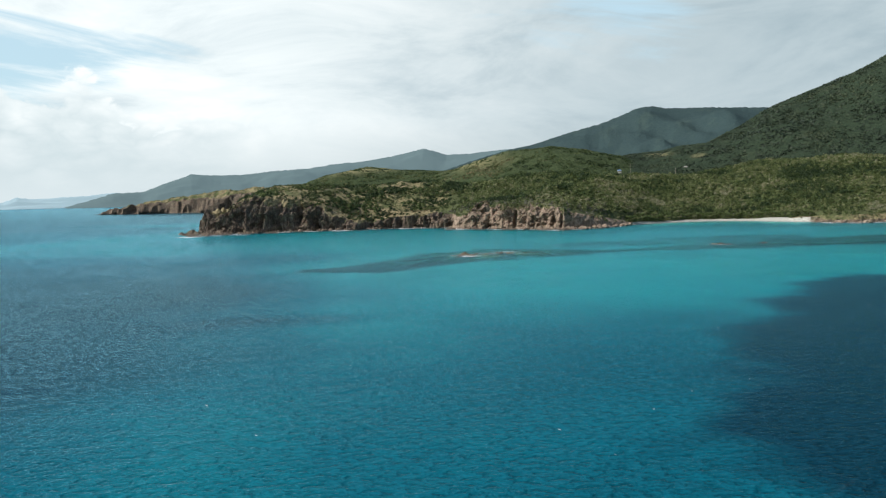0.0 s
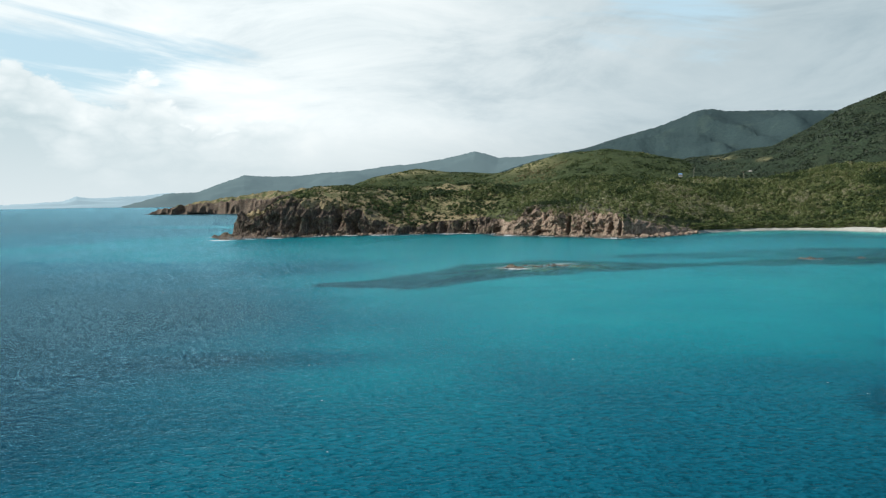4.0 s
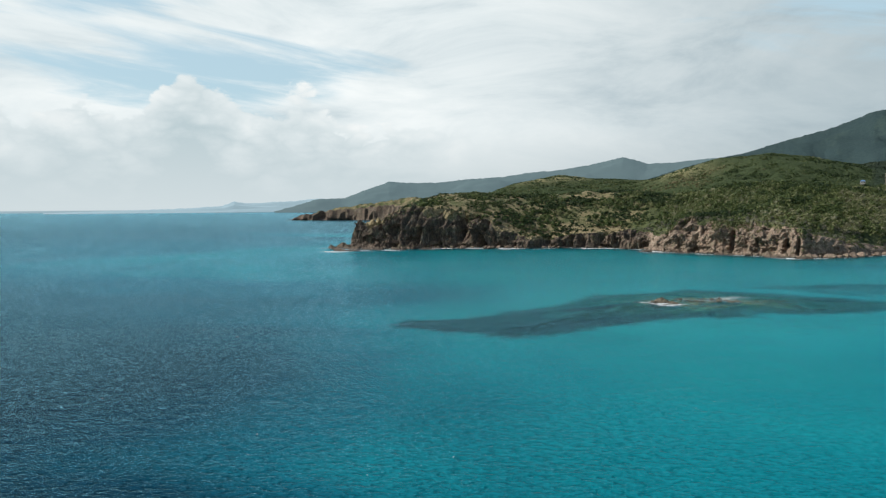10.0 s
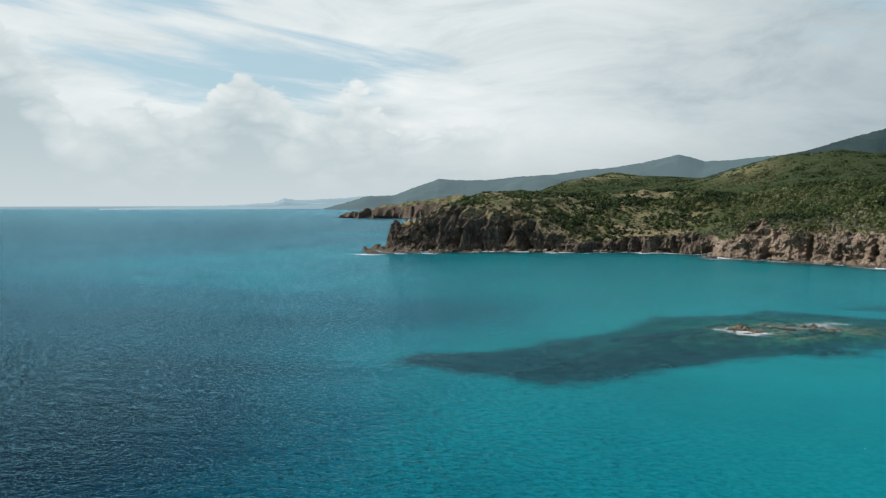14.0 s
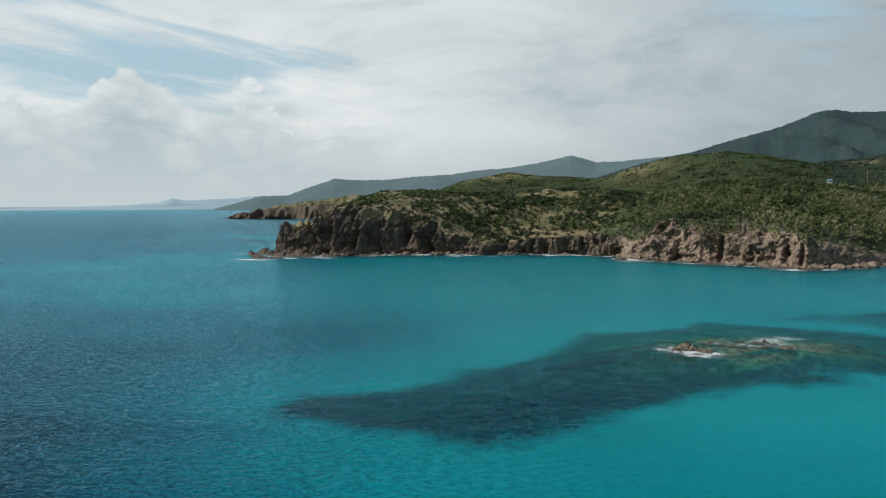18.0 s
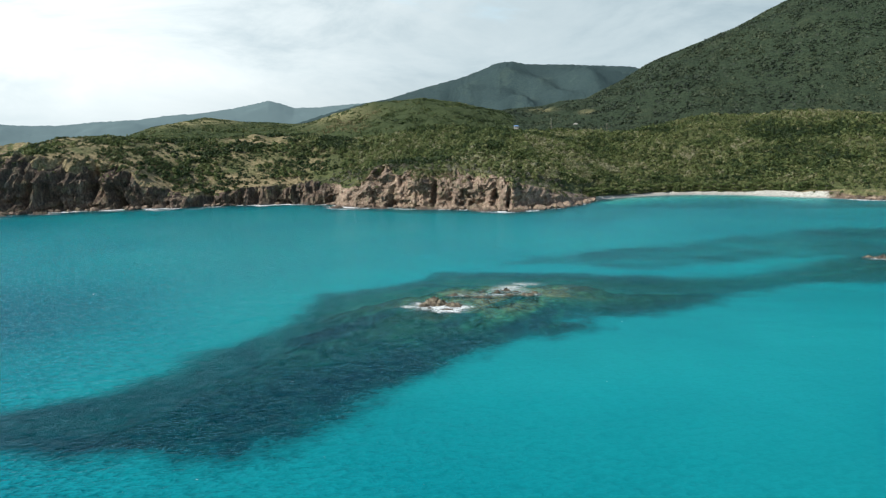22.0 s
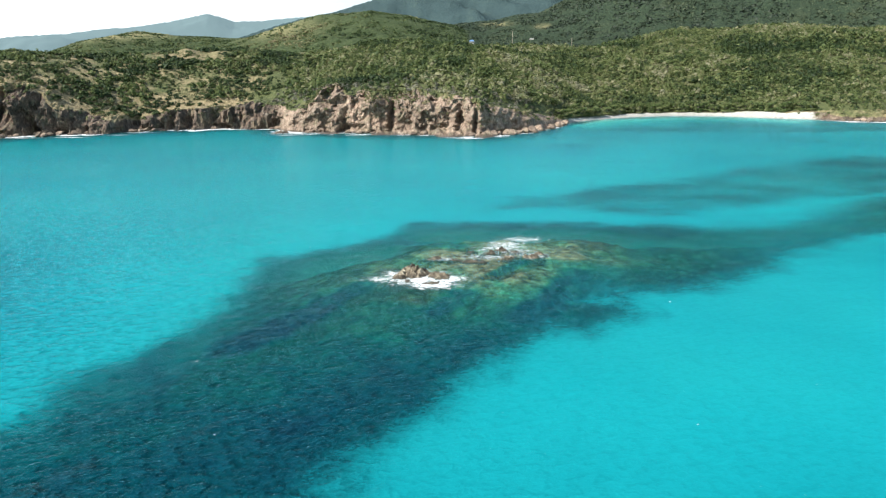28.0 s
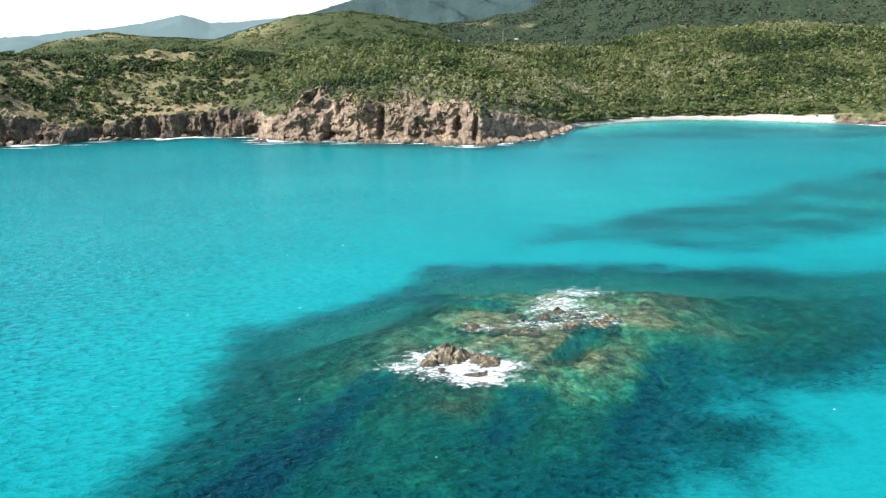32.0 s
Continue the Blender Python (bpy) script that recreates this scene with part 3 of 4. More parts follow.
    across = g.math("SUBTRACT", g.math("MULTIPLY", xyz.outputs[0], 0.86), g.math("MULTIPLY", xyz.outputs[1], 0.5))
    along = g.math("ADD", g.math("MULTIPLY", xyz.outputs[0], 0.5), g.math("MULTIPLY", xyz.outputs[1], 0.86))
    drift = g.n("ShaderNodeCombineXYZ", ins={0: g.math("MULTIPLY", across, 0.55), 1: g.math("MULTIPLY", along, 0.035)}).outputs[0]
    line = g.math("MULTIPLY", g.step(g.noise(drift, 1.0, 3, 0.6, 0.3), 0.60, 0.78), g.step(froth, 0.38, 0.62))
    fm = g.math("MAXIMUM", fm, g.math("MULTIPLY", g.math("MULTIPLY", line, g.math("SUBTRACT", 1.0, g.attr("calm"))), 0.022))
    white = g.n("ShaderNodeBsdfDiffuse", ins={"Color": (0.86, 0.89, 0.88, 1), "Normal": bumped(g, froth, 0.4, 0.8)}).outputs[0]
    return g.n("ShaderNodeMixShader", ins={0: fm, 1: m2, 2: white}).outputs[0]


SEA = material("sea_water", sea_build)


def leaf_material(name, stops):
    def build(g):
        p = place(g)
        tone = g.math("ADD", g.attr("tone"), g.math("MULTIPLY", g.math("SUBTRACT", g.n("ShaderNodeNewGeometry").outputs["Random Per Island"], 0.5), 0.35))
        tone = g.math("ADD", tone, g.math("MULTIPLY", g.math("SUBTRACT", g.noise(p, 0.03, 4), 0.5), 0.8))
        col = g.ramp(tone, [(q, tuple(0.76 * v for v in c)) for q, c in stops])
        d = surface(g, col, 0.6, None, 0.25)
        t = g.n("ShaderNodeBsdfTranslucent", ins={"Color": col}).outputs[0]
        return g.n("ShaderNodeMixShader", ins={0: 0.35, 1: d, 2: t}).outputs[0]
    return material(name, build)


LEAF_DRY = leaf_material("dry_scrub_leaf", [(0.1, (0.030, 0.052, 0.018)), (0.4, (0.078, 0.115, 0.036)), (0.65, (0.155, 0.165, 0.068)), (0.9, (0.28, 0.24, 0.13))])
LEAF_GREY = leaf_material("leafless_scrub", [(0.1, (0.09, 0.085, 0.06)), (0.5, (0.17, 0.165, 0.12)), (0.9, (0.30, 0.28, 0.22))])
LEAF_DARK = leaf_material("mountain_leaf", [(0.1, (0.032, 0.048, 0.032)), (0.4, (0.046, 0.068, 0.040)), (0.7, (0.068, 0.094, 0.050)), (0.95, (0.10, 0.122, 0.065))])
LEAF_LUSH = leaf_material("forest_leaf", [(0.1, (0.028, 0.052, 0.017)), (0.38, (0.090, 0.128, 0.038)), (0.62, (0.172, 0.202, 0.072)), (0.80, (0.255, 0.255, 0.12)), (0.95, (0.33, 0.32, 0.20))])


def bark_build(g):
    p = place(g)
    col = g.ramp(g.noise(p, 1.5, 5), [(0.3, (0.10, 0.085, 0.07)), (0.7, (0.30, 0.27, 0.23))])
    return surface(g, col, 0.9)


BARK = material("grey_bark", bark_build)


def hill_build(g, lo, hi, tan, patch):
    p = place(g)
    n1, n2, n3 = g.noise(p, 0.010, 6, 0.6), g.noise(p, 0.05, 6, 0.68), g.noise(p, 0.16, 5, 0.7)
    col = g.mix(g.step(n3, 0.3, 0.7), lo, hi)
    col = g.mix(g.math("MULTIPLY", g.step(g.math("ADD", g.math("MULTIPLY", n1, 0.7), g.math("MULTIPLY", n2, 0.3)), 0.52, 0.64), patch), col, tan)
    col = g.mix(g.attr("open"), col, g.mix(g.step(n3, 0.3, 0.7), (0.030, 0.046, 0.020), (0.062, 0.078, 0.036)))
    col = g.mix(g.math("MULTIPLY", g.attr("bald"), g.step(n2, 0.25, 0.55)), col, tan)
    return surface(g, col, 0.95, bumped(g, g.math("ADD", g.math("MULTIPLY", n2, 2.0), n3), 5.0, 0.7), 0.05)


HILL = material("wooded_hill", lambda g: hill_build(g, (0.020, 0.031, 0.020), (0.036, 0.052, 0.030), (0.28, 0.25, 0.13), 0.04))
# the blue in the ridge colour stands in for haze over distance
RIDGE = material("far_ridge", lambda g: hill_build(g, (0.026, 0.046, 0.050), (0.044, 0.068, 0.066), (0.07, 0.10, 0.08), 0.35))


# far land: haze is put in as an even emission over the base colour
def distance_build(color, haze_glow):
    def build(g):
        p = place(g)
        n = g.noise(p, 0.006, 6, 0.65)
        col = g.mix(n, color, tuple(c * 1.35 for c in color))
        s = g.n("ShaderNodeBsdfPrincipled", ins={"Base Color": col, "Roughness": 1.0, "Specular IOR Level": 0.0, "Emission Color": (*haze_glow, 1), "Emission Strength": 1.0})
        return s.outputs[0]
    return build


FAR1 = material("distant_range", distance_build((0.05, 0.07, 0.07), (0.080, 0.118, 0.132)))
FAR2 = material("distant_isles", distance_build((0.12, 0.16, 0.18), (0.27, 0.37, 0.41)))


# ---- large structure: sea, sea floor, coast, hills, distance ----
def build_sea():
    xs = np.unique(np.concatenate([graded(-6500, -300, 300, 6500, 2.0), np.arange(-30, 44, 0.5)]))
    ys = np.unique(np.concatenate([graded(-3000, -300, 445, 6500, 2.0), np.arange(40, 104, 0.5)]))
    x, y = np.meshgrid(xs, ys)
    near = (1 - smooth(np.hypot(x, y - 60), 380, 650))
    z = near * (0.05 * fbm(x / 9, y / 6, 85, 2))
    floor = bed(x, y)
    far = smooth(np.hypot(x, y - 60), 450, 900)
    depth = np.maximum(0.05, -floor) * (1 - far) + 17 * far
    depth = depth + 5 * weed_mask(x, y) * (1 - far)
    dark = np.maximum(reef_mask(x, y), 0.9 * weed_mask(x, y) * (1 - far))
    dark = np.maximum(dark, 0.80 * np.exp(-((y - shore(x) + 8) / (19.0 + 6 * vnoise(x / 30, 0 * y, 95))) ** 2) * (1 - on_beach(x)) * smooth(x, -306, -235))
    off = shore(x) - y
    dark = np.maximum(dark, 0.62 * smooth(x, 20, 70) * smooth(off, 1, 30) * (1 - smooth(off, 60, 160)) * (0.65 + 0.6 * fbm(x / 40, y / 14, 97, 3)))
    dark = np.clip(dark, 0, 1)
    off = off - np.maximum(face_shift(x, 0.4 + 0 * x), -6) * (1 - on_beach(x)) * 0.93
    edge = np.exp(-((np.clip(off, -9, 60) - 2.5) / (6.5 + 3.5 * vnoise(x / 17, 0 * y, 91))) ** 2) * (0.85 + 0.95 * vnoise(x / 10, y / 14, 93)) * (1 - 0.75 * on_beach(x))
    foam = np.clip(edge, 0, 1) * (x > -318) * (x < 420)
    for fx, fy, rx, ry, k in FOAM:
        foam = np.maximum(foam, k * np.exp(-(((x - fx) / rx) ** 2 + ((y - fy) / ry) ** 2)))
    calm = smooth(x + 0.35 * np.clip(y, -60, 0) - 0.18 * np.clip(y - 40, 0, 260), -105, 5) * (0.45 + 0.55 * smooth(y + 0.4 * x, -110, 10)) * (1 - far)
    calm = calm * (1 - 0.7 * reef_mask(x, y)) * (1 - 0.25 * smooth(y, 90, 160))
    co = np.stack([x, y, z], -1).reshape(-1, 3)
    me = mesh_np("sea", co, grid_faces(*x.shape), SEA, {"depth": ("POINT", depth), "foam": ("POINT", foam), "dark": ("POINT", dark), "calm": ("POINT", calm)})
    return tagged(new("water", me), "rippled turquoise sea deepening to blue beyond the bay", "sea", kind="structure")


FOAM = [(1.0, 59, 7.5, 5.2, 0.92), (-4.5, 59, 4.5, 2.2, 0.85), (3, 56.0, 5.5, 3.6, 0.95), (5.5, 59, 4, 3.0, 0.9),
        (15, 80, 7, 6, 0.72), (19, 87, 6, 3.5, 0.72), (16, 83, 6, 4, 0.72), (20, 74, 5, 3, 0.70), (4, 72, 4, 2.0, 0.7), (12, 73, 8, 3.5, 0.62),
        (0, 61.5, 7, 4, 0.9), (16, 78, 9, 5.5, 0.62), (124, 132, 7, 3.5, 0.8), (146, 142, 4, 2, 0.7), (-84, 331, 8, 3, 0.9), (-70, 325, 10, 2.2, 0.75), (-45, 318, 12, 2.0, 0.7), (5, 302, 12, 2.2, 0.8), (-110, 362, 14, 2.0, 0.7), (-281, 243, 13, 4, 1.15), (-270, 262, 12, 4, 1.1), (-252, 273, 14, 3.5, 1.0), (-183, 320, 11, 2.2, 1.0), (-164, 331, 8, 2, 0.95), (-150, 357, 9, 2, 0.9), (-88, 342, 6, 3, 1.0), (-78, 323, 9, 2, 1.0), (-60, 328, 10, 2.5, 1.0), (-41, 322, 9, 2, 1.0), (-20, 318, 9, 2, 1.0), (11, 297, 9, 2.5, 1.0), (24, 304, 8, 2, 0.9), (-278, 250, 13, 3.5, 0.95), (-284, 272, 16, 6, 0.9), (-302, 284, 14, 6, 0.95), (-318, 280, 12, 3, 0.8), (-260, 282, 14, 3, 0.85), (-235, 297, 12, 3, 0.8), (-205, 318, 14, 3, 0.75), (-160, 345, 14, 2.5, 0.8)]
build_sea()


def build_bed():
    xs, ys = graded(-800, -60, 150, 700, 0.75, 1.2), graded(-600, -40, 170, 470, 0.75, 1.2)
    x, y = np.meshgrid(xs, ys)
    z = bed(x, y)
    reef = np.maximum(reef_mask(x, y), weed_mask(x, y))
    off = y - shore(x)
    reef = np.maximum(reef, np.exp(-((off + 6) / 9.0) ** 2) * (1 - on_beach(x)) * 0.9)
    reef = np.maximum(reef, 0.36 * smooth(x, 20, 70) * smooth(-off, 0, 16) * (1 - smooth(-off, 60, 120)) * (0.75 + 0.5 * fbm(x / 40, y / 14, 97, 3)))
    shoal = smooth(z, -3.2, -0.8)
    brown = 1 - smooth(reach(x, y, [(14, 54, 2), (19, 66, 5), (14, 77, 14), (14, 90, 10)]) + 2.5 * fbm(x / 8, y / 6, 81, 3), -4, 7)
    co = np.stack([x, y, z - 0.05], -1).reshape(-1, 3)
    me = mesh_np("sea_bed", co, grid_faces(*x.shape), BED, {"reef": ("POINT", reef), "shoal": ("POINT", shoal), "brown": ("POINT", brown)})
    tagged(new("ground_sea_bed", me), "pale sand sea floor with dark coral reef", "sea floor", kind="structure")


build_bed()


def build_coast():
    xs = np.concatenate([np.arange(-328, 262, 0.55), np.arange(262, 425, 3.0)])
    tcl = np.concatenate([np.linspace(-0.9, -0.1, 4), np.linspace(0, 1, 72)])
    inl = [0.0]
    s = 0.9
    while inl[-1] < 700:
        inl.append(inl[-1] + s)
        s = min(s * 1.035, 9)
    inl = np.array(inl[1:])
    x = np.repeat(xs[None, :], len(tcl) + len(inl), 0)
    cw = width(xs)[None, :]
    off = np.concatenate([tcl[:, None] * cw, cw + inl[:, None]], 0)
    y = shore(xs)[None, :] + off
    z = land(x, y)
    # carve the cliff face: buttresses, clefts, ledges
    bch = on_beach(x)
    t = off / cw
    onface = smooth(t, -0.25, 0.05) * (1 - smooth(t, 0.85, 1.5)) * (1 - bch)
    amp = np.clip(lip(x) / 20, 0.35, 1.3)
    y = y - onface * face_shift(x, z)
    z = z + onface * smooth(t, 0.05, 0.3) * (0.9 * fbm(x / 2.6, t * 6, 111, 2) + 1.6 * smooth(t, 0.5, 0.9) * fbm(x / 7, t * 2, 113, 2)) * amp
    veg = smooth(t + 0.30 * (1 - smooth(x, -100, -85)) * fbm(x / 12, t * 1.5, 119, 3) - 0.5 * (1 - smooth(x, -294, -284)), 0.52, 1.0)
    tip = (1 - smooth(x, -290, -282)) * smooth(t, 0.25, 0.7) * (1 - smooth(t, 1.6, 3.0))
    z = z + tip * (3.2 * blocky(x / 3.4, y / 4.5, 115) + 2.2 * ridged(x / 5.0, y / 6.0, 117, 2) - 1.5)
    veg = np.clip(veg + 0.5 * (fbm(x / 8, y / 8, 121, 3)) * smooth(t, 0.6, 0.9) * (1 - smooth(t, 1.2, 2.2)), 0, 1)
    veg = np.maximum(veg, smooth(x, 206, 222) * smooth(t, 0.15, 0.5))
    veg = veg * (1 - 0.9 * smooth(x, 16, 28) * (1 - smooth(x, 60, 68)) * (1 - smooth(t, 0.75, 1.2)))
    for bx, by, r in BARE:
        veg = veg * (1 - np.exp(-(((x - bx) / r) ** 2 + ((y - by) / r) ** 2)))
    sand = bch * (1 - smooth(off - cw, -3.0 + 2.5 * fbm(x / 9, 0 * x, 125, 3), 1.5)) * (t > -1)
    pink = smooth(x + 0.0 * z, -98, -84) * (1 - 0.9 * smooth(x, 60, 200)) * (0.75 + 0.35 * vnoise(x / 12, z / 9, 127))
    lush = 0.10 + 0.55 * smooth(x, -110, -20) * smooth(off, 5, 25) - 0.35 * np.exp(-((off - cw - 2) / 9.0) ** 2) * (1 - bch) * (1 - smooth(x, -118, -108)) + 0.3 * np.exp(-((x + 92) / 16) ** 2)
    co = np.stack([x, y, z], -1).reshape(-1, 3)
    me = mesh_np("coast", co, grid_faces(*x.shape), GROUND, {"veg": ("POINT", veg), "sand": ("POINT", sand), "pink": ("POINT", np.clip(pink, 0, 1)), "lush": ("POINT", lush)}, True)
    tagged(new("ground", me), "rocky headland with dark and pinkish cliffs, dry grass slopes and a pale sand beach", "coast", kind="structure")


BARE = [(-60, 345, 9), (-42, 341, 4), (-20, 334, 4), (12, 322, 5)]
build_coast()

hill_crest = curve([(-1100, 0), (-900, 20), (-800, 45), (-740, 62), (-687, 81), (-625, 97), (-520, 89), (-406, 83), (-337, 103), (-268, 121), (-200, 129), (-163, 132), (-95, 120), (-30, 96), (60, 70), (160, 60), (2000, 50)])
mount_crest = curve([(-600, 40), (-200, 70), (-17, 106), (85, 116), (176, 136), (258, 176), (310, 210), (335, 222), (430, 260), (495, 288), (590, 332), (689, 378), (850, 430), (1100, 470), (2000, 470)])


def backland(x, y):
    h = hill_crest(x) * np.exp(-((y - 1500) / (330 + 120 * (y > 1500))) ** 2)
    m = mount_crest(x) * smooth(y, 900, 1750) ** 0.8 * (1 - 0.6 * smooth(y, 1780, 2500))
    z = np.maximum(h, m) + 4.0 * fbm(x / 120, y / 120, 131, 4) * smooth(y, 700, 900)
    spur = ridged(x / 260 + 0.2 * fbm(x / 200, y / 200, 135, 2), y / 900, 133, 2)
    z = z + spur * 0.11 * m * (1 - smooth(y, 1550, 1740))
    base = 24 + 8 * smooth(y, 700, 1100)
    return np.maximum(z, base + 3 * fbm(x / 60, y / 60, 139, 3))


def build_backland():
    xs, ys = np.arange(-1000, 1500, 11.0), np.arange(640, 2300, 11.0)
    x, y = np.meshgrid(xs, ys)
    z = backland(x, y) + 2.2 * fbm(x / 16, y / 16, 141, 2)
    coast = -330 - 0.45 * (y - 500) + 60 * vnoise(x * 0, y / 150, 145)
    z = np.where(x < coast, np.maximum(-5, z - (coast - x) * 1.6), z)
    z = z * smooth(y, 630, 700) - 12 * (1 - smooth(y, 630, 700))
    bald = 0.8 * np.exp(-(((x + 330) / 70) ** 2 + ((z - 98) / 18) ** 2)) + 0.8 * np.exp(-(((x + 620) / 70) ** 2 + ((z - 90) / 12) ** 2))
    is_low = hill_crest(x) * np.exp(-((y - 1500) / 330) ** 2) > mount_crest(x) * smooth(y, 900, 1750) ** 0.8
    open_ = np.where(is_low & (x < 150), 1.0, 0.0) * (y < 1560)
    for tx, tz, rx, rz in ((-15, 119, 12, 7), (71, 104, 22, 4), (150, 96, 10, 4)):
        bald = bald + np.exp(-(((x - tx) / rx) ** 2 + ((z - tz) / rz) ** 2)) * 0.8
    co = np.stack([x, y, z], -1).reshape(-1, 3)
    me = mesh_np("hills", co, grid_faces(*x.shape), HILL, {"bald": ("POINT", np.clip(bald * (y < 1640), 0, 1)), "open": ("POINT", open_)})
    tagged(new("ground_hills", me), "wooded hills and a tall dark green mountain behind the bay", "hills", kind="structure")


build_backland()

# the second point down the coast
def build_point():
    top = curve([(-1215, 0), (-1196, 5), (-1172, 13), (-1145, 17), (-1107, 25), (-1071, 30), (-1043, 36), (-988, 43), (-935, 47), (-860, 52), (-760, 56)])
    xs, v = np.arange(-1215, -700, 2.5), np.concatenate([np.linspace(0, 1, 14), np.linspace(1.15, 8, 20)])
    x = np.repeat(xs[None, :], len(v), 0)
    front = 1235 + 0.10 * (x + 1200) + 10 * vnoise(x / 40, 0 * x, 151)
    t = np.repeat(v[:, None], len(xs), 1)
    zt = top(x)
    z = zt * np.where(t < 1, 0.75 * smooth(t, 0, 0.8), 0.75 + 0.25 * smooth(t, 1, 3)) * (1 - smooth(t, 5, 8) * 0.7) - 0.6
    y = front + 16 * t - 13 * smooth(t, 0, 0.3) * (1 - smooth(t, 0.8, 1.3)) * (ridged(x / 30, z / 90, 153, 2))
    z = z + np.minimum(4.6, 0.35 * zt) * (0.9 * fbm(x / 26, y / 16, 155, 4) + 0.6 * ridged(x / 14, y / 30, 157, 2) - 0.4) * smooth(t, 0.05, 0.4)
    co = np.stack([x, y, z], -1).reshape(-1, 3)
    me = mesh_np("point", co, grid_faces(*x.shape), GROUND, {"veg": ("POINT", smooth(t, 0.8, 1.2)), "sand": ("POINT", t * 0), "pink": ("POINT", 0.12 + t * 0), "lush": ("POINT", t * 0 + 0.12)}, True)
    tagged(new("ground_point", me), "far rocky point with tan grass on top", "headland", kind="structure")


build_point()


def build_range(name, crest, radius, depth, material_, label, seed):
    """A far ridge on an arc about the bay, with spurs that run down to the sea."""
    a0, a1 = crest[0][0], crest[-1][0]
    az = np.radians(np.arange(a0, a1 + 0.05, 0.12))
    top = curve(crest)(np.degrees(az))
    t = np.linspace(-1, 1, 61)
    aa, tt = np.meshgrid(az, t)
    bend = aa * radius + 120 * fbm(aa * radius / 500, tt * 2, seed + 7, 2)
    spur = fbm(aa * radius / 420, tt * depth / 300, seed + 1, 4) * 1.1 + 0.7 * ridged((bend + 520 * tt) / 420, tt * 1.5, seed + 9, 4)
    z = np.repeat(top[None, :], len(t), 0) * (1 - np.abs(tt) ** 1.2) * (1 + 0.30 * spur * (1 - (1 - np.abs(tt)) ** 4) * np.abs(tt) * 2) + 2.0 * fbm(aa * 300, tt * 8, seed + 4, 2) * (1 - np.abs(tt)) - 2 * np.abs(tt)
    r = radius + tt * depth
    co = np.stack([60 + r * np.sin(aa), -150 + r * np.cos(aa), z], -1).reshape(-1, 3)
    me = mesh_np(name, co, grid_faces(*aa.shape), material_, {"bald": ("POINT", aa * 0), "open": ("POINT", aa * 0)})
    tagged(new(name, me), label, "mountains", kind="structure")


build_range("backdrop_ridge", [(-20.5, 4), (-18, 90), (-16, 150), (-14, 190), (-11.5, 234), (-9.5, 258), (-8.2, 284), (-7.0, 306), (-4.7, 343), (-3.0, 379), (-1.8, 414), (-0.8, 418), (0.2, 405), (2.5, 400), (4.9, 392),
                               (7.5, 380), (10.3, 330), (14, 280), (22, 250)], 3700, 700, RIDGE, "forested mountain ridge, coloured blue-green for haze", 161)
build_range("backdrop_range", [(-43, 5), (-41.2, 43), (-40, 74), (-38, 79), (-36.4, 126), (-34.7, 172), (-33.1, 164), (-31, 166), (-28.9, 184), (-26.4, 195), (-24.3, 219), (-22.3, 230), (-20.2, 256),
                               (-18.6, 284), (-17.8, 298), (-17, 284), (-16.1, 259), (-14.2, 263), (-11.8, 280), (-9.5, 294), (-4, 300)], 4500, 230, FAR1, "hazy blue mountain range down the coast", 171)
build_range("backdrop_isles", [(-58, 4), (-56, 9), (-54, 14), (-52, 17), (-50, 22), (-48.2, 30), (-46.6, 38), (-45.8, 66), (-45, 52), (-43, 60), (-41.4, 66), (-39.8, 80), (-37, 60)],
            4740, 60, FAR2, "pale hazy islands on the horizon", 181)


# ---- plants that nobody could count ----
def clumps(name, pos, rad, tall, leaves, size, tone, material_, label, seed, category="shrubs"):
    """Bushes of loose leaves: pos n x 3, radius, height factor and tone for each."""
    rng = np.random.default_rng(seed)
    n = len(pos)
    m = n * leaves
    own = np.repeat(np.arange(n), leaves)
    # points on lumpy domes
    u = rng.uniform(-0.25, 1.0, m)
    a = rng.uniform(0, 2 * math.pi, m)
    c = np.sqrt(np.maximum(0, 1 - u * u))
    d = np.stack([c * np.cos(a), c * np.sin(a), u], -1)
    lump = 0.72 + 0.28 * np.sin(3 * a + own * 1.7) * np.cos(4 * u + own * 0.9) + rng.normal(0, 0.10, m)
    r = rad[own]
    ctr = pos[own] + d * (r * lump)[:, None] * np.stack([np.ones(m), np.ones(m), tall[own]], -1)
    ctr[:, 2] += 0.35 * r * tall[own]
    nrm = d * 0.7 + rng.normal(0, 0.38, (m, 3)) + np.array([0, 0, 0.4])
    nrm /= np.linalg.norm(nrm, axis=1)[:, None]
    t1 = np.cross(nrm, rng.normal(0, 1, (m, 3)))
    t1 /= np.linalg.norm(t1, axis=1)[:, None]
    t2 = np.cross(nrm, t1)
    s = (size * r * rng.uniform(0.6, 1.3, m))[:, None]
    co = np.stack([ctr - t1 * s - t2 * s * 0.5, ctr + t1 * s * 0.9 - t2 * s * 0.7, ctr + t1 * s * 0.7 + t2 * s * 0.8, ctr - t1 * s * 0.8 + t2 * s * 0.6], 1).reshape(-1, 3)
    f = np.arange(m * 4).reshape(m, 4)
    me = mesh_np(name, co, f, material_, {"tone": ("FACE", tone[own])}, True)
    return tagged(new(name, me), label, category, kind="stuff")


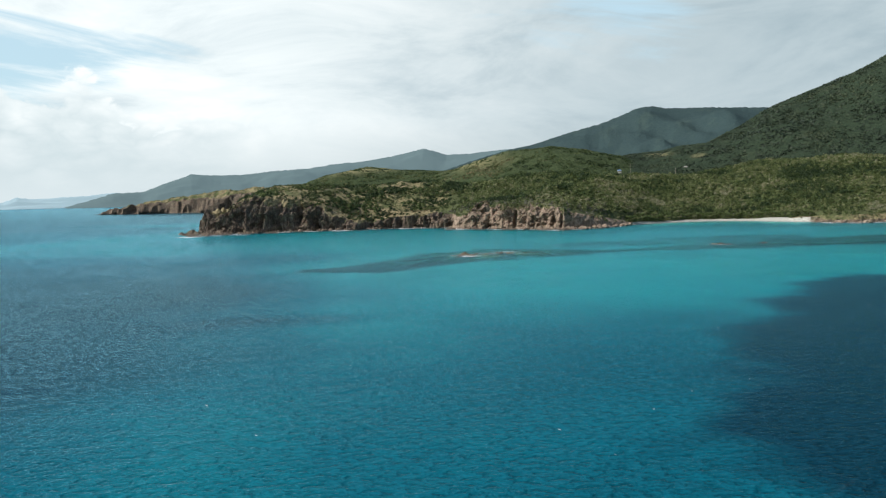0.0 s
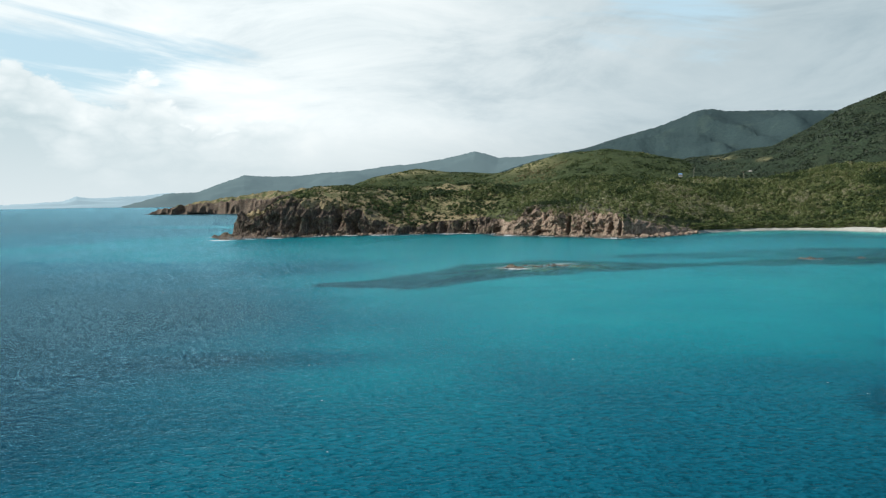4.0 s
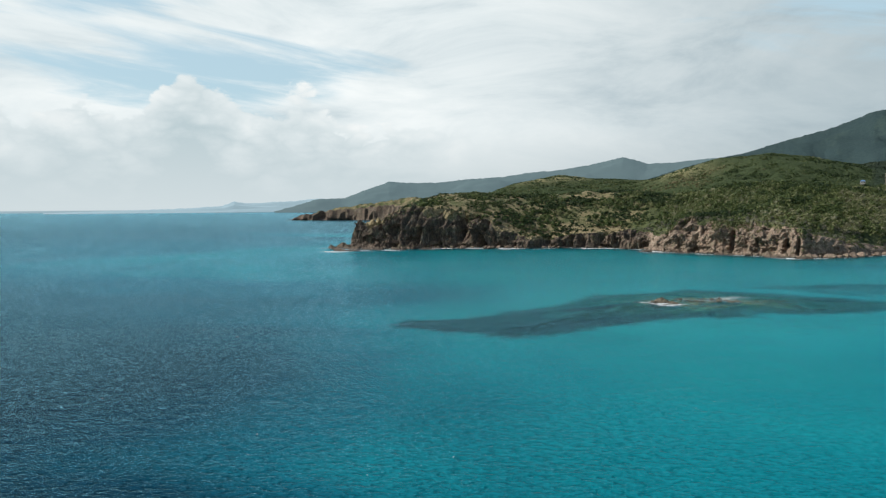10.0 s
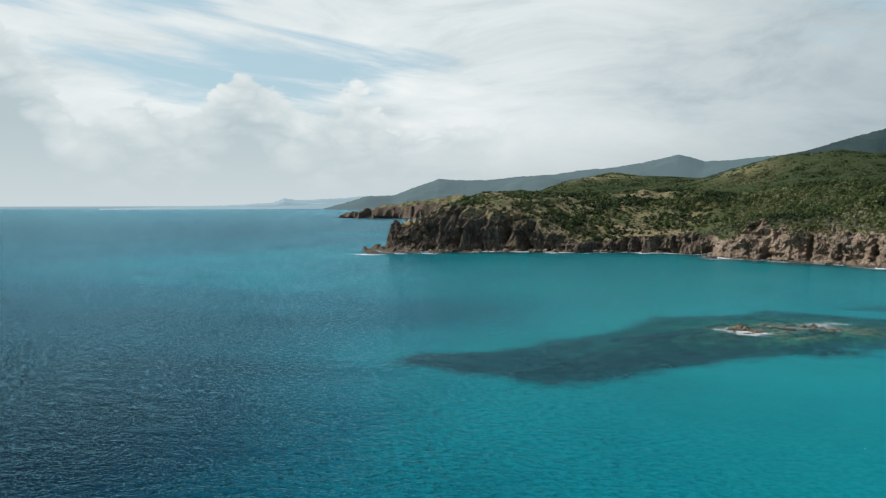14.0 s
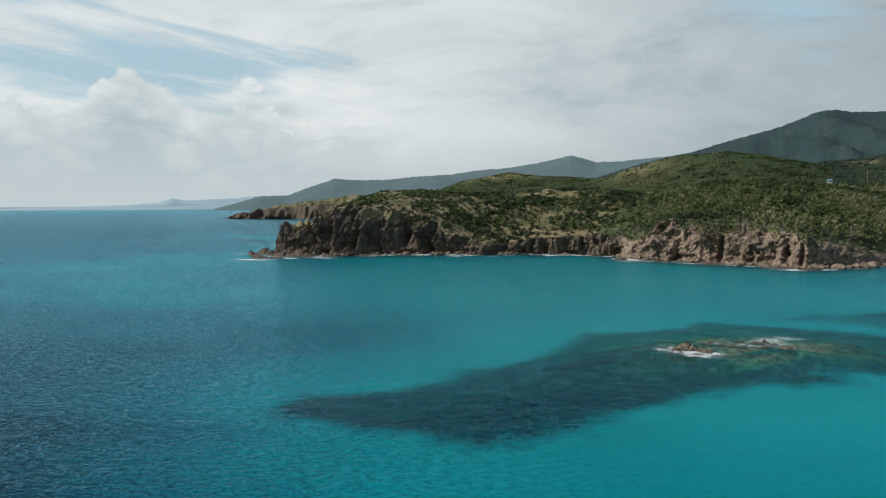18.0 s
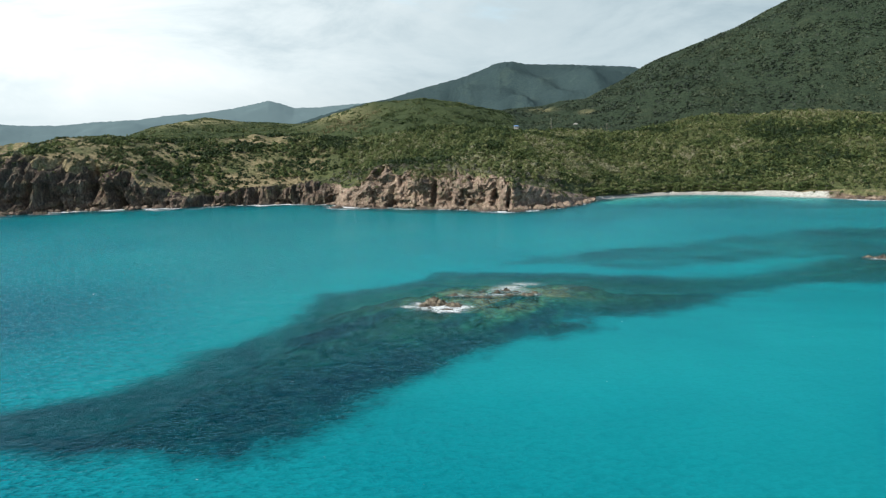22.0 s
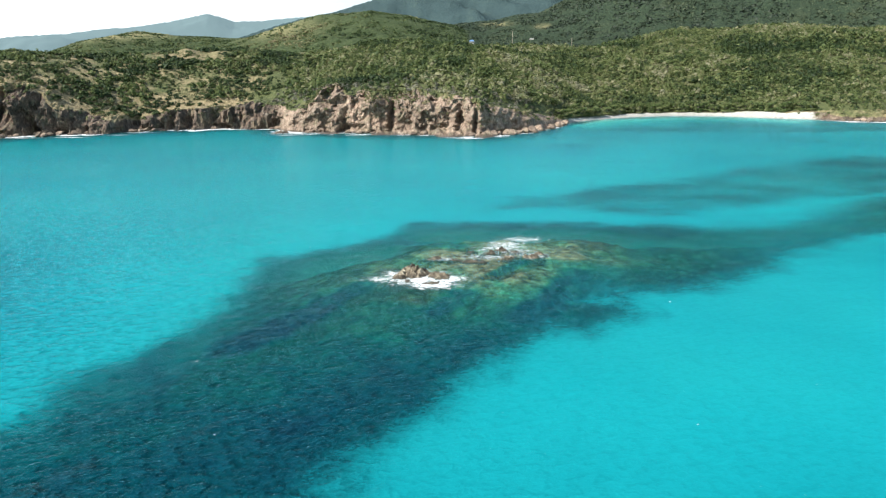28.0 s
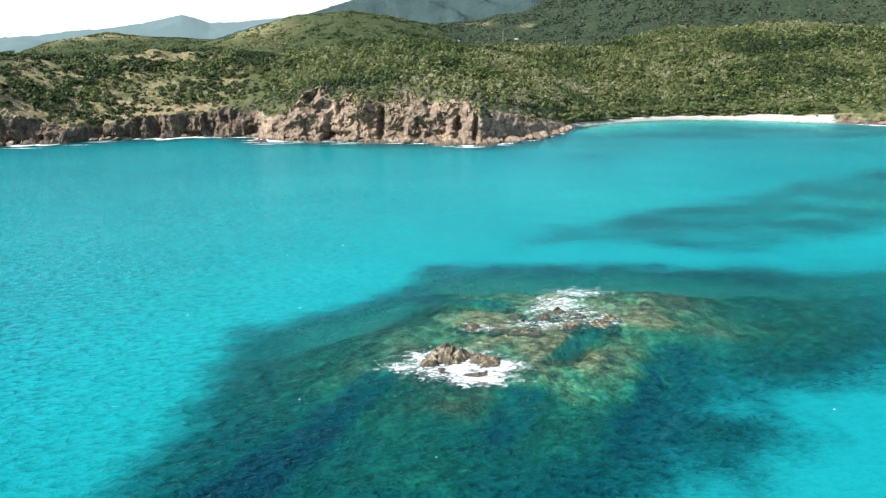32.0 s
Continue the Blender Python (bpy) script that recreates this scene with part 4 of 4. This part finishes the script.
def scatter(x0, x1, y0, y1, step, seed, keep):
    """Jittered grid of places where keep(x, y) exceeds a random draw."""
    rng = np.random.default_rng(seed)
    x, y = np.meshgrid(np.arange(x0, x1, step), np.arange(y0, y1, step))
    x = (x + rng.uniform(-0.5, 0.5, x.shape) * step).ravel()
    y = (y + rng.uniform(-0.5, 0.5, y.shape) * step).ravel()
    k = rng.uniform(0, 1, x.shape) < keep(x, y)
    return x[k], y[k], rng


def settle(x, y, sink):
    """Places on the ground as it is after the cliff has been carved."""
    z = land(x, y)
    t = (y - shore(x)) / width(x)
    onface = smooth(t, -0.25, 0.05) * (1 - smooth(t, 0.85, 1.5)) * (1 - on_beach(x))
    return np.stack([x, y - onface * face_shift(x, z), z - sink], -1)


def headland_cover(x, y):
    off = y - shore(x) - width(x)
    n = fbm(x / 22, y / 22, 201, 3) + 0.5 * fbm(x / 7, y / 7, 205, 2)
    d = 0.16 + 0.84 * smooth(n, -0.24, 0.16)
    d = np.maximum(d, smooth(n, -0.6, 0.1) * np.exp(-((x + 172) / 22) ** 2) * (off < 45))
    d = d * (0.18 + 0.82 * smooth(off, 2.0, 11)) * (1 - 0.6 * (1 - smooth(x, -262, -225)) * (1 - smooth(off, 10, 34)))
    for gx, gy, r in GRASS:
        d = d * (1 - 0.45 * np.exp(-(((x - gx) / r) ** 2 + ((y - gy) / (r * 1.2)) ** 2)))
    return d * (off > -0.35 * width(x)) * (y < ridge_y(x) + 25)


GRASS = [(-135, 374, 14), (-118, 384, 12), (-150, 400, 12), (-205, 342, 10), (-185, 372, 10), (-120, 420, 12), (-240, 320, 8), (-100, 405, 9), (-160, 378, 8)]
x, y, rng = scatter(-322, -62, 285, 505, 1.85, 11, headland_cover)
r = rng.uniform(0.8, 2.1, len(x)) * (0.8 + 0.35 * (fbm(x / 30, y / 30, 209, 2)))
clumps("headland_scrub", settle(x, y, 0.3), np.clip(r, 0.5, 2.6), rng.uniform(0.65, 1.0, len(x)), 46, 0.27,
       np.clip(0.33 + 0.30 * fbm(x / 18, y / 18, 213, 2) + rng.normal(0, 0.13, len(x)), 0, 1), LEAF_DRY, "low green and olive scrub over dry grass", 12)


def thicket_cover(x, y):
    off = y - shore(x) - width(x)
    n = fbm(x / 26, y / 15, 203, 3) + 0.6 * np.exp(-((x + 178) / 26) ** 2) * (off < 60)
    return smooth(n, 0.0, 0.5) * smooth(off, 5, 14) * (0.25 + 0.75 * smooth(x, -270, -230)) * (y < ridge_y(x) + 25) * 0.8


x, y, rng = scatter(-318, -70, 290, 500, 3.3, 13, thicket_cover)
clumps("headland_thicket", settle(x, y, 0.2), rng.uniform(1.5, 3.0, len(x)), rng.uniform(0.65, 1.0, len(x)), 60, 0.22,
       np.clip(0.36 + 0.25 * fbm(x / 14, y / 14, 217, 2) + rng.normal(0, 0.08, len(x)), 0, 1), LEAF_LUSH, "dark green thicket in the hollows of the headland", 14)


def face_cover(x, y):
    t = (y - shore(x)) / width(x)
    n = fbm(x / 9, y / 5, 207, 2)
    return smooth(n, -0.15, 0.4) * smooth(t, 0.25, 0.6) * (t < 1.1) * (1 - on_beach(x)) * (0.35 + 0.65 * smooth(x, -110, -60)) * (1 - 0.7 * smooth(x, 16, 28)) * ((x < 62) | (x > 200))


x, y, rng = scatter(-280, 275, 280, 420, 1.1, 15, face_cover)
clumps("cliff_tufts", settle(x, y, 0.1), rng.uniform(0.5, 1.2, len(x)), rng.uniform(0.6, 0.9, len(x)), 30, 0.30,
       np.clip(0.60 + rng.normal(0, 0.15, len(x)), 0, 1), LEAF_DRY, "tufts of dry green scrub on the cliff faces", 16)


x, y, rng = scatter(-95, 45, 310, 400, 3.0, 17, lambda a, b: 0.45 * smooth(b - shore(a) - width(a), -1, 3) * (1 - smooth(b - shore(a) - width(a), 12, 36)))
clumps("leafless_scrub", settle(x, y, 0.1), rng.uniform(1.0, 2.0, len(x)), rng.uniform(0.7, 1.1, len(x)), 46, 0.20,
       np.clip(0.5 + rng.normal(0, 0.15, len(x)), 0, 1), LEAF_GREY, "grey half-leafless scrub above the pale cliffs", 18)


def forest_cover(x, y):
    off = y - shore(x) - width(x)
    left = smooth(x, -100, -74)
    fringe = smooth(off, 0.5 + 3.5 * (1 - on_beach(x)), 6 + 12 * (1 - on_beach(x)))
    return left * (0.6 + 0.4 * fringe) * (off > (-0.4 + 0.4 * smooth(x, 14, 26)) * width(x) * (1 - on_beach(x)) + 0.2 + 2.4 * on_beach(x) * fbm(x / 7, 0 * x, 223, 2)) * (y < ridge_y(x) + 30) * (0.86 + 0.3 * fbm(x / 25, y / 25, 221, 3))


x, y, rng = scatter(-100, 390, 305, 715, 2.7, 21, forest_cover)
fade = smooth(y - shore(x), 4, 40)
r = rng.uniform(0.9, 2.7, len(x)) * (0.5 + 0.5 * fade) * (0.95 + 0.2 * fbm(x / 30, y / 30, 227, 2))
clumps("hillside_forest", settle(x, y, -0.1 - 0.3 * fade), r, rng.uniform(0.8, 1.35, len(x)), 46, 0.245,
       np.clip(0.44 + 0.30 * fbm(x / 45, y / 45, 225, 4) + rng.normal(0, 0.17, len(x)), 0, 1), LEAF_LUSH, "dense green tropical dry forest on the slope", 22, "forest")

# woods on the hills behind, coarser with distance
def woods(name, x0, x1, step, seed, keep, r0, r1, tone, material_, label, low, high):
    x, y, rng = scatter(x0, x1, 690, 1790, step, seed, keep)
    r = rng.uniform(r0, r1, len(x))
    t = np.clip(tone + 0.25 * fbm(x / 90, y / 90, 231, 3) + rng.normal(0, 0.09, len(x)), 0, 1)
    clumps(name, np.stack([x, y, backland(x, y) - 0.5 * r], -1), r, rng.uniform(low, high, len(x)), 12, 0.45, t, material_, label, seed + 1, "forest")


def is_hill(a, b):
    return (hill_crest(a) * np.exp(-((b - 1500) / 330) ** 2) > mount_crest(a) * smooth(b, 900, 1750) ** 0.8) * (b < 1540)


woods("mountain_forest", -200, 1000, 6.2, 31, lambda a, b: 0.97 * (1 - is_hill(a, b)), 2.8, 5.2, 0.46, LEAF_DARK, "dark forest on the mountainside", 0.35, 0.6)
woods("hill_scrub", -800, 160, 5.6, 41, lambda a, b: is_hill(a, b) * (a > -330 - 0.45 * (b - 500)) * np.clip(0.92 + 0.4 * fbm(a / 60, b / 60, 237, 3), 0, 1)
      * (1 - 0.6 * np.exp(-(((a + 345) / 60) ** 2 + ((backland(a, b) - 98) / 15) ** 2))), 2.2, 4.2, 0.40, LEAF_DRY, "green and olive scrub on the middle hill", 0.4, 0.7)


# ---- rocks ----
def rock_mesh(name, seed, sx, sy, sz, material_, n=3, rough=0.35, pink=0.6):
    bm = bmesh.new()
    bmesh.ops.create_icosphere(bm, subdivisions=n, radius=1.0)
    off = Vector((seed * 3.7, seed * 1.3, seed * 7.1))
    for v in bm.verts:
        p = v.co.normalized()
        d = 1 + rough * noise.noise(p * 1.3 + off) + rough * 0.6 * noise.noise(p * 2.9 + off) + rough * 0.3 * noise.noise(p * 6.0 + off)
        # flat broken faces
        for k in range(5):
            a = Vector((math.sin(seed + k * 2.1), math.cos(seed * 1.7 + k * 1.3), math.sin(seed * 0.6 + k * 3.3))).normalized()
            lim = 0.72 + 0.12 * math.sin(seed + k)
            h = p.dot(a) * d
            if h > lim:
                d *= lim / h
        v.co = Vector((p.x * d * sx, p.y * d * sy, p.z * d * sz))
    me = bpy.data.meshes.new(name)
    bm.to_mesh(me)
    bm.free()
    a = me.attributes.new("pink", "FLOAT", "POINT")
    a.data.foreach_set("value", [pink] * len(me.vertices))
    me.materials.append(material_)
    return me


def crag_mesh(name, seed, a, b, h, material_, n=30):
    """A jagged low outcrop: a sharp-ridged mound whose foot goes under water."""
    u, v = np.meshgrid(np.linspace(-1.25, 1.25, n), np.linspace(-1.25, 1.25, n))
    r = np.hypot(u, v) + 0.28 * fbm(u * 1.4 + seed, v * 1.4, int(seed * 7), 3)
    x, y = u * a, v * b
    peak = 0.5 + 0.35 * ridged(x / 1.5 + seed, y / 1.1, int(seed * 11), 2) / 1.4 + 0.6 * blocky(x / 0.8 + seed, y / 0.6, int(seed * 5))
    dome = np.clip(1.05 - r, -0.6, 1)
    z = h * np.sign(dome) * np.abs(dome) ** 0.75 * np.clip(peak + 0.30, 0.12, 1.8) * 1.15
    z = z + 0.12 * h * blocky(x / 0.35, y / 0.35, int(seed * 13))
    co = np.stack([x + 0.2 * fbm(y, z * 2, 3, 2), y, z - 0.15], -1).reshape(-1, 3)
    return mesh_np(name, co, grid_faces(n, n), material_, {"pink": ("POINT", np.full(n * n, 0.25))}, True)


REEF_ROCKS = [(0.4, 61.6, 3.0, 2.0, 2.1, 12), (-2.3, 59.7, 1.4, 1.0, 1.2, 40), (3.9, 60.6, 2.0, 1.3, 1.4, -10), (4.6, 59.0, 1.2, 0.9, 0.8, 0), (3.2, 56.6, 1.6, 0.8, 0.5, 10), (-0.8, 57.6, 1.1, 0.9, 0.5, 0),
              (3.1, 72.3, 1.6, 1.0, 0.8, 0), (9.4, 70.2, 1.6, 0.9, 0.6, 10), (11.2, 69.8, 1.0, 0.8, 0.6, 50), (12.6, 75.8, 1.4, 1.0, 1.0, 20), (14.8, 77.8, 1.5, 0.9, 1.0, 0), (15.8, 71.9, 1.7, 1.1, 1.0, 30),
              (19.8, 72.6, 1.9, 1.2, 1.1, -20), (21.4, 75.2, 1.3, 1.0, 0.8, 0), (9.3, 76.8, 1.1, 0.7, 0.6, 0), (6.6, 71.0, 1.1, 0.8, 0.5, 0), (17.5, 76.6, 1.1, 0.7, 0.6, 0),
              (123.5, 133.5, 3.4, 1.8, 1.4, 10), (119.6, 134.6, 1.8, 1.2, 0.9, 0), (127.6, 132.8, 1.7, 1.0, 0.8, 0), (145.5, 143, 2.0, 1.2, 0.9, 0)]
for i, (rx, ry, a, b, c, turn) in enumerate(REEF_ROCKS):
    c = c * 0.58
    ob = new("reef_rock", crag_mesh("reef_rock", 3 + i * 1.37, a, b, c, REEFROCK, 34 if i < 3 else 22))
    ob.matrix_world = pose(rx, ry, 0, 0, 0, turn)
    big = "largest tan and brown reef rock in breaking foam" if i == 0 else "brown wave-washed rock breaking the surface of the reef"
    tagged(ob, big, "rock", "rocks on the reef")
SEA_ROCKS = [(-281, 252, 6.5, 2.4, 1.4, 20), (-274, 257, 5.0, 2.0, 1.1, 10), (-284, 272, 8, 3.0, 1.8, -15), (-272, 277, 9, 3.4, 2.2, 10), (-297, 281, 6, 3, 2.4, 0), (-308, 289, 5, 3, 3.4, 0), (-300, 270, 5, 2.0, 1.6, 15), (-313, 282, 4.5, 2.2, 2.0, -20), (-290, 261, 5, 1.8, 1.4, 5),
             (-83, 333, 4.2, 2.2, 1.8, 10), (-254, 285, 6, 3, 2.0, 12), (-236, 298, 5, 2.6, 1.6, 25), (-58, 328, 4.5, 2.2, 1.4, 0), (-30, 320, 6, 2.4, 1.6, 0), (2, 307, 6, 3, 1.8, -5), (18, 303, 5, 2.6, 2.0, 20)]
for i, (rx, ry, a, b, c, turn) in enumerate(SEA_ROCKS):
    c = c * (1.0 if rx < -265 else 0.75)
    ob = new("sea_rock", crag_mesh("sea_rock", 40 + i * 1.91, a, b, c, STONE, 34))
    ob.matrix_world = pose(rx, ry, 0, 0, 0, turn)
    tagged(ob, "dark jagged rock ledge in the surf at the cliff foot", "rock", "ledges below the cliffs")

pebbles = [rock_mesh("boulder", 60 + k * 2.3, 1.0, 0.85, 0.7, STONE, 2, 0.4, 0.3 + 0.15 * k) for k in range(5)]
rng = random.Random(5)
for i in range(290):
    if i < 130:
        bx = rng.uniform(-50, 66)
    elif i < 250:
        bx = rng.uniform(-300, -80)
    else:
        bx = rng.uniform(203, 270)
    size = 0.7 + 2.4 * rng.random() ** 2.0
    size *= 1.35 if -5 < bx < 55 else 1
    by = float(shore(bx)) - 0.6 * float(face_shift(np.array([bx]), np.array([0.5]))[0]) + rng.uniform(-3.2, 2.4)
    ob = new("boulder", pebbles[i % 5])
    ob.matrix_world = pose(bx, by, 0.15 * size, rng.uniform(-20, 20), rng.uniform(-20, 20), rng.uniform(0, 360)) @ Matrix.Diagonal((size * rng.uniform(0.8, 1.3), size, size * rng.uniform(0.7, 1.1), 1))
    tagged(ob, "weathered boulder at the foot of the cliff" if bx < 66 else "tan boulder at the end of the beach", "boulder", "boulders along the shore")


# ---- trees behind the beach ----
def tree(seed, height, spread):
    rng = np.random.default_rng(seed)
    base = new("tree", None)
    bm = bmesh.new()
    segs = 7
    def limb(p0, p1, r0, r1):
        axis = (Vector(p1) - Vector(p0))
        q = axis.to_track_quat("Z", "Y")
        rings = []
        for k, (p, rr) in enumerate(((p0, r0), (p1, r1))):
            rings.append([bm.verts.new(Vector(p) + q @ Vector((rr * math.cos(2 * math.pi * s / segs), rr * math.sin(2 * math.pi * s / segs), 0))) for s in range(segs)])
        for s in range(segs):
            bm.faces.new((rings[0][s], rings[0][(s + 1) % segs], rings[1][(s + 1) % segs], rings[1][s]))
    bend = Vector((rng.uniform(-0.5, 0.5), rng.uniform(-0.5, 0.5), height * 0.5))
    limb((0, 0, -0.4), bend, 0.20, 0.14)
    tips = []
    for k in range(6):
        a = k * 1.05 + rng.uniform(-0.3, 0.3)
        tip = bend + Vector((math.cos(a) * spread * 0.6, math.sin(a) * spread * 0.6, height * rng.uniform(0.2, 0.45)))
        limb(bend, tip, 0.10, 0.03)
        tips.append(tip)
    me = bpy.data.meshes.new("trunk")
    bm.to_mesh(me)
    bm.free()
    me.materials.append(BARK)
    part("trunk", me, base, "pale grey branching trunk")
    pos = np.array([list(t) for t in tips] + [[bend.x, bend.y, height * 0.85]] + [[spread * 0.55 * math.cos(k * 1.26), spread * 0.55 * math.sin(k * 1.26), height * 0.26] for k in range(5)])
    n, leaves = len(pos), 60
    own = np.repeat(np.arange(n), leaves)
    d = rng.normal(0, 1, (n * leaves, 3))
    d /= np.linalg.norm(d, axis=1)[:, None]
    ctr = pos[own] + d * np.array([spread * 0.42, spread * 0.42, height * 0.17]) * rng.uniform(0.5, 1.1, n * leaves)[:, None]
    t1 = np.cross(d, rng.normal(0, 1, d.shape))
    t1 /= np.linalg.norm(t1, axis=1)[:, None]
    t2 = np.cross(d + 0.4 * rng.normal(0, 1, d.shape), t1)
    s = rng.uniform(0.22, 0.48, n * leaves)[:, None]
    co = np.stack([ctr - t1 * s, ctr - t2 * s * 0.6, ctr + t1 * s, ctr + t2 * s * 0.6], 1).reshape(-1, 3)
    part("crown", mesh_np("crown", co, np.arange(len(co)).reshape(-1, 4), LEAF_LUSH, {"tone": ("FACE", np.full(len(co) // 4, rng.uniform(0.35, 0.75)))}, True), base, "loose green crown")
    return base


kinds = [tree(300 + k, h, s) for k, (h, s) in enumerate([(4.6, 3.0), (3.6, 2.6), (5.4, 3.4), (3.0, 2.4)])]
rng = random.Random(9)
for i in range(90):
    tx = 62 + i * (150 / 90) + rng.uniform(-1.2, 1.2)
    ty = float(shore(tx) + width(tx)) + rng.uniform(-1.2, 8.0)
    m = pose(tx, ty, float(land(np.array([tx]), np.array([ty]))[0]) - 0.1, 0, 0, rng.uniform(0, 360))
    if i < 4:
        ob = kinds[i]
        ob.matrix_world = m
    else:
        ob = copy_thing(kinds[i % 4], m)
    tagged(ob, "green beach tree with grey branches at the edge of the sand", "tree", "trees behind the beach")


# ---- houses and poles on the far side of the ridge ----
def plain(name, color, rough=0.8):
    def build(g):
        n = g.noise(place(g), 1.2, 5)
        return surface(g, g.mix(n, tuple(c * 0.8 for c in color), color), rough)
    return material(name, build)


WALL, ROOF_BLUE, ROOF_EARTH, WOOD, GLASS = plain("house_plaster", (0.36, 0.34, 0.30)), plain("blue_roof", (0.16, 0.30, 0.55), 0.5), plain("earth_tone_roof", (0.26, 0.25, 0.22), 0.6), plain("pole_wood", (0.30, 0.26, 0.21)), plain("dark_pane", (0.03, 0.035, 0.04), 0.15)


def box(name, sx, sy, sz, x, y, z, mat, parent, label=""):
    bm = bmesh.new()
    bmesh.ops.create_cube(bm, size=1.0)
    for v in bm.verts:
        v.co = Vector((v.co.x * sx + x, v.co.y * sy + y, (v.co.z + 0.5) * sz + z))
    bmesh.ops.bevel(bm, geom=bm.edges[:], offset=min(sx, sy, sz) * 0.06, segments=1, affect="EDGES")
    me = bpy.data.meshes.new(name)
    bm.to_mesh(me)
    bm.free()
    me.materials.append(mat)
    return part(name, me, parent, label)


def house(x, y, z, w_, d_, h_, roof_mat, turn, label):
    base = new("house", None)
    base.matrix_world = pose(x, y, z, 0, 0, turn)
    box("wall", w_, d_, h_, 0, 0, -1.5, WALL, base, "pale plastered walls")
    bm = bmesh.new()
    e, t = 0.5, h_ - 1.5
    pts = [(-w_ / 2 - e, -d_ / 2 - e, t), (w_ / 2 + e, -d_ / 2 - e, t), (w_ / 2 + e, d_ / 2 + e, t), (-w_ / 2 - e, d_ / 2 + e, t), (-w_ / 2 + d_ * 0.2, 0, t + d_ * 0.28), (w_ / 2 - d_ * 0.2, 0, t + d_ * 0.28)]
    v = [bm.verts.new(p) for p in pts]
    for f in ((0, 1, 5, 4), (2, 3, 4, 5), (1, 2, 5), (3, 0, 4), (3, 2, 1, 0)):
        bm.faces.new([v[k] for k in f])
    me = bpy.data.meshes.new("roof")
    bm.to_mesh(me)
    bm.free()
    me.materials.append(roof_mat)
    part("roof", me, base, "hipped metal roof")
    for k in (-0.3, 0.0, 0.3):
        box("window", w_ * 0.12, 0.12, h_ * 0.35, k * w_, -d_ / 2, h_ * 0.1, GLASS, base, "dark window")
    return tagged(base, label, "house")


house(19.5, 942, 57.2, 5.4, 4.6, 4.2, ROOF_BLUE, 8, "small house with a blue roof beyond the ridge")
# house shape standing in for bare earth, where the sight line meets the slope
for k in range(60):
    hy = 1100 + 10.0 * k
    hx, hz = 104 + (hy - 1100) * 0.098, 66 + (hy - 1100) * 0.0279
    if float(backland(np.array([hx]), np.array([hy]))[0]) > hz - 2:
        break
house(hx, hy - 6, hz - 2.5, 7, 5, 4.0, ROOF_EARTH, -20, "small house shape in place of bare earth on the lower mountainside")


def utility_pole(x, y, z, h_):
    base = new("utility_pole", None)
    base.matrix_world = pose(x, y, z)
    bm = bmesh.new()
    bmesh.ops.create_cone(bm, cap_ends=True, segments=10, radius1=0.20, radius2=0.13, depth=h_, matrix=Matrix.Translation((0, 0, h_ / 2)))
    me = bpy.data.meshes.new("post")
    bm.to_mesh(me)
    bm.free()
    me.materials.append(WOOD)
    part("post", me, base)
    box("crossarm", 2.2, 0.14, 0.14, 0, 0, h_ - 0.9, WOOD, base)
    return tagged(base, "grey wooden utility pole above the trees", "pole", "poles along the ridge")


for px, py, pz, ph in ((51, 640, 44, 16), (102, 640, 40, 14)):
    utility_pole(px, py, min(pz, float(land(np.array([float(px)]), np.array([float(py)]))[0])), ph)
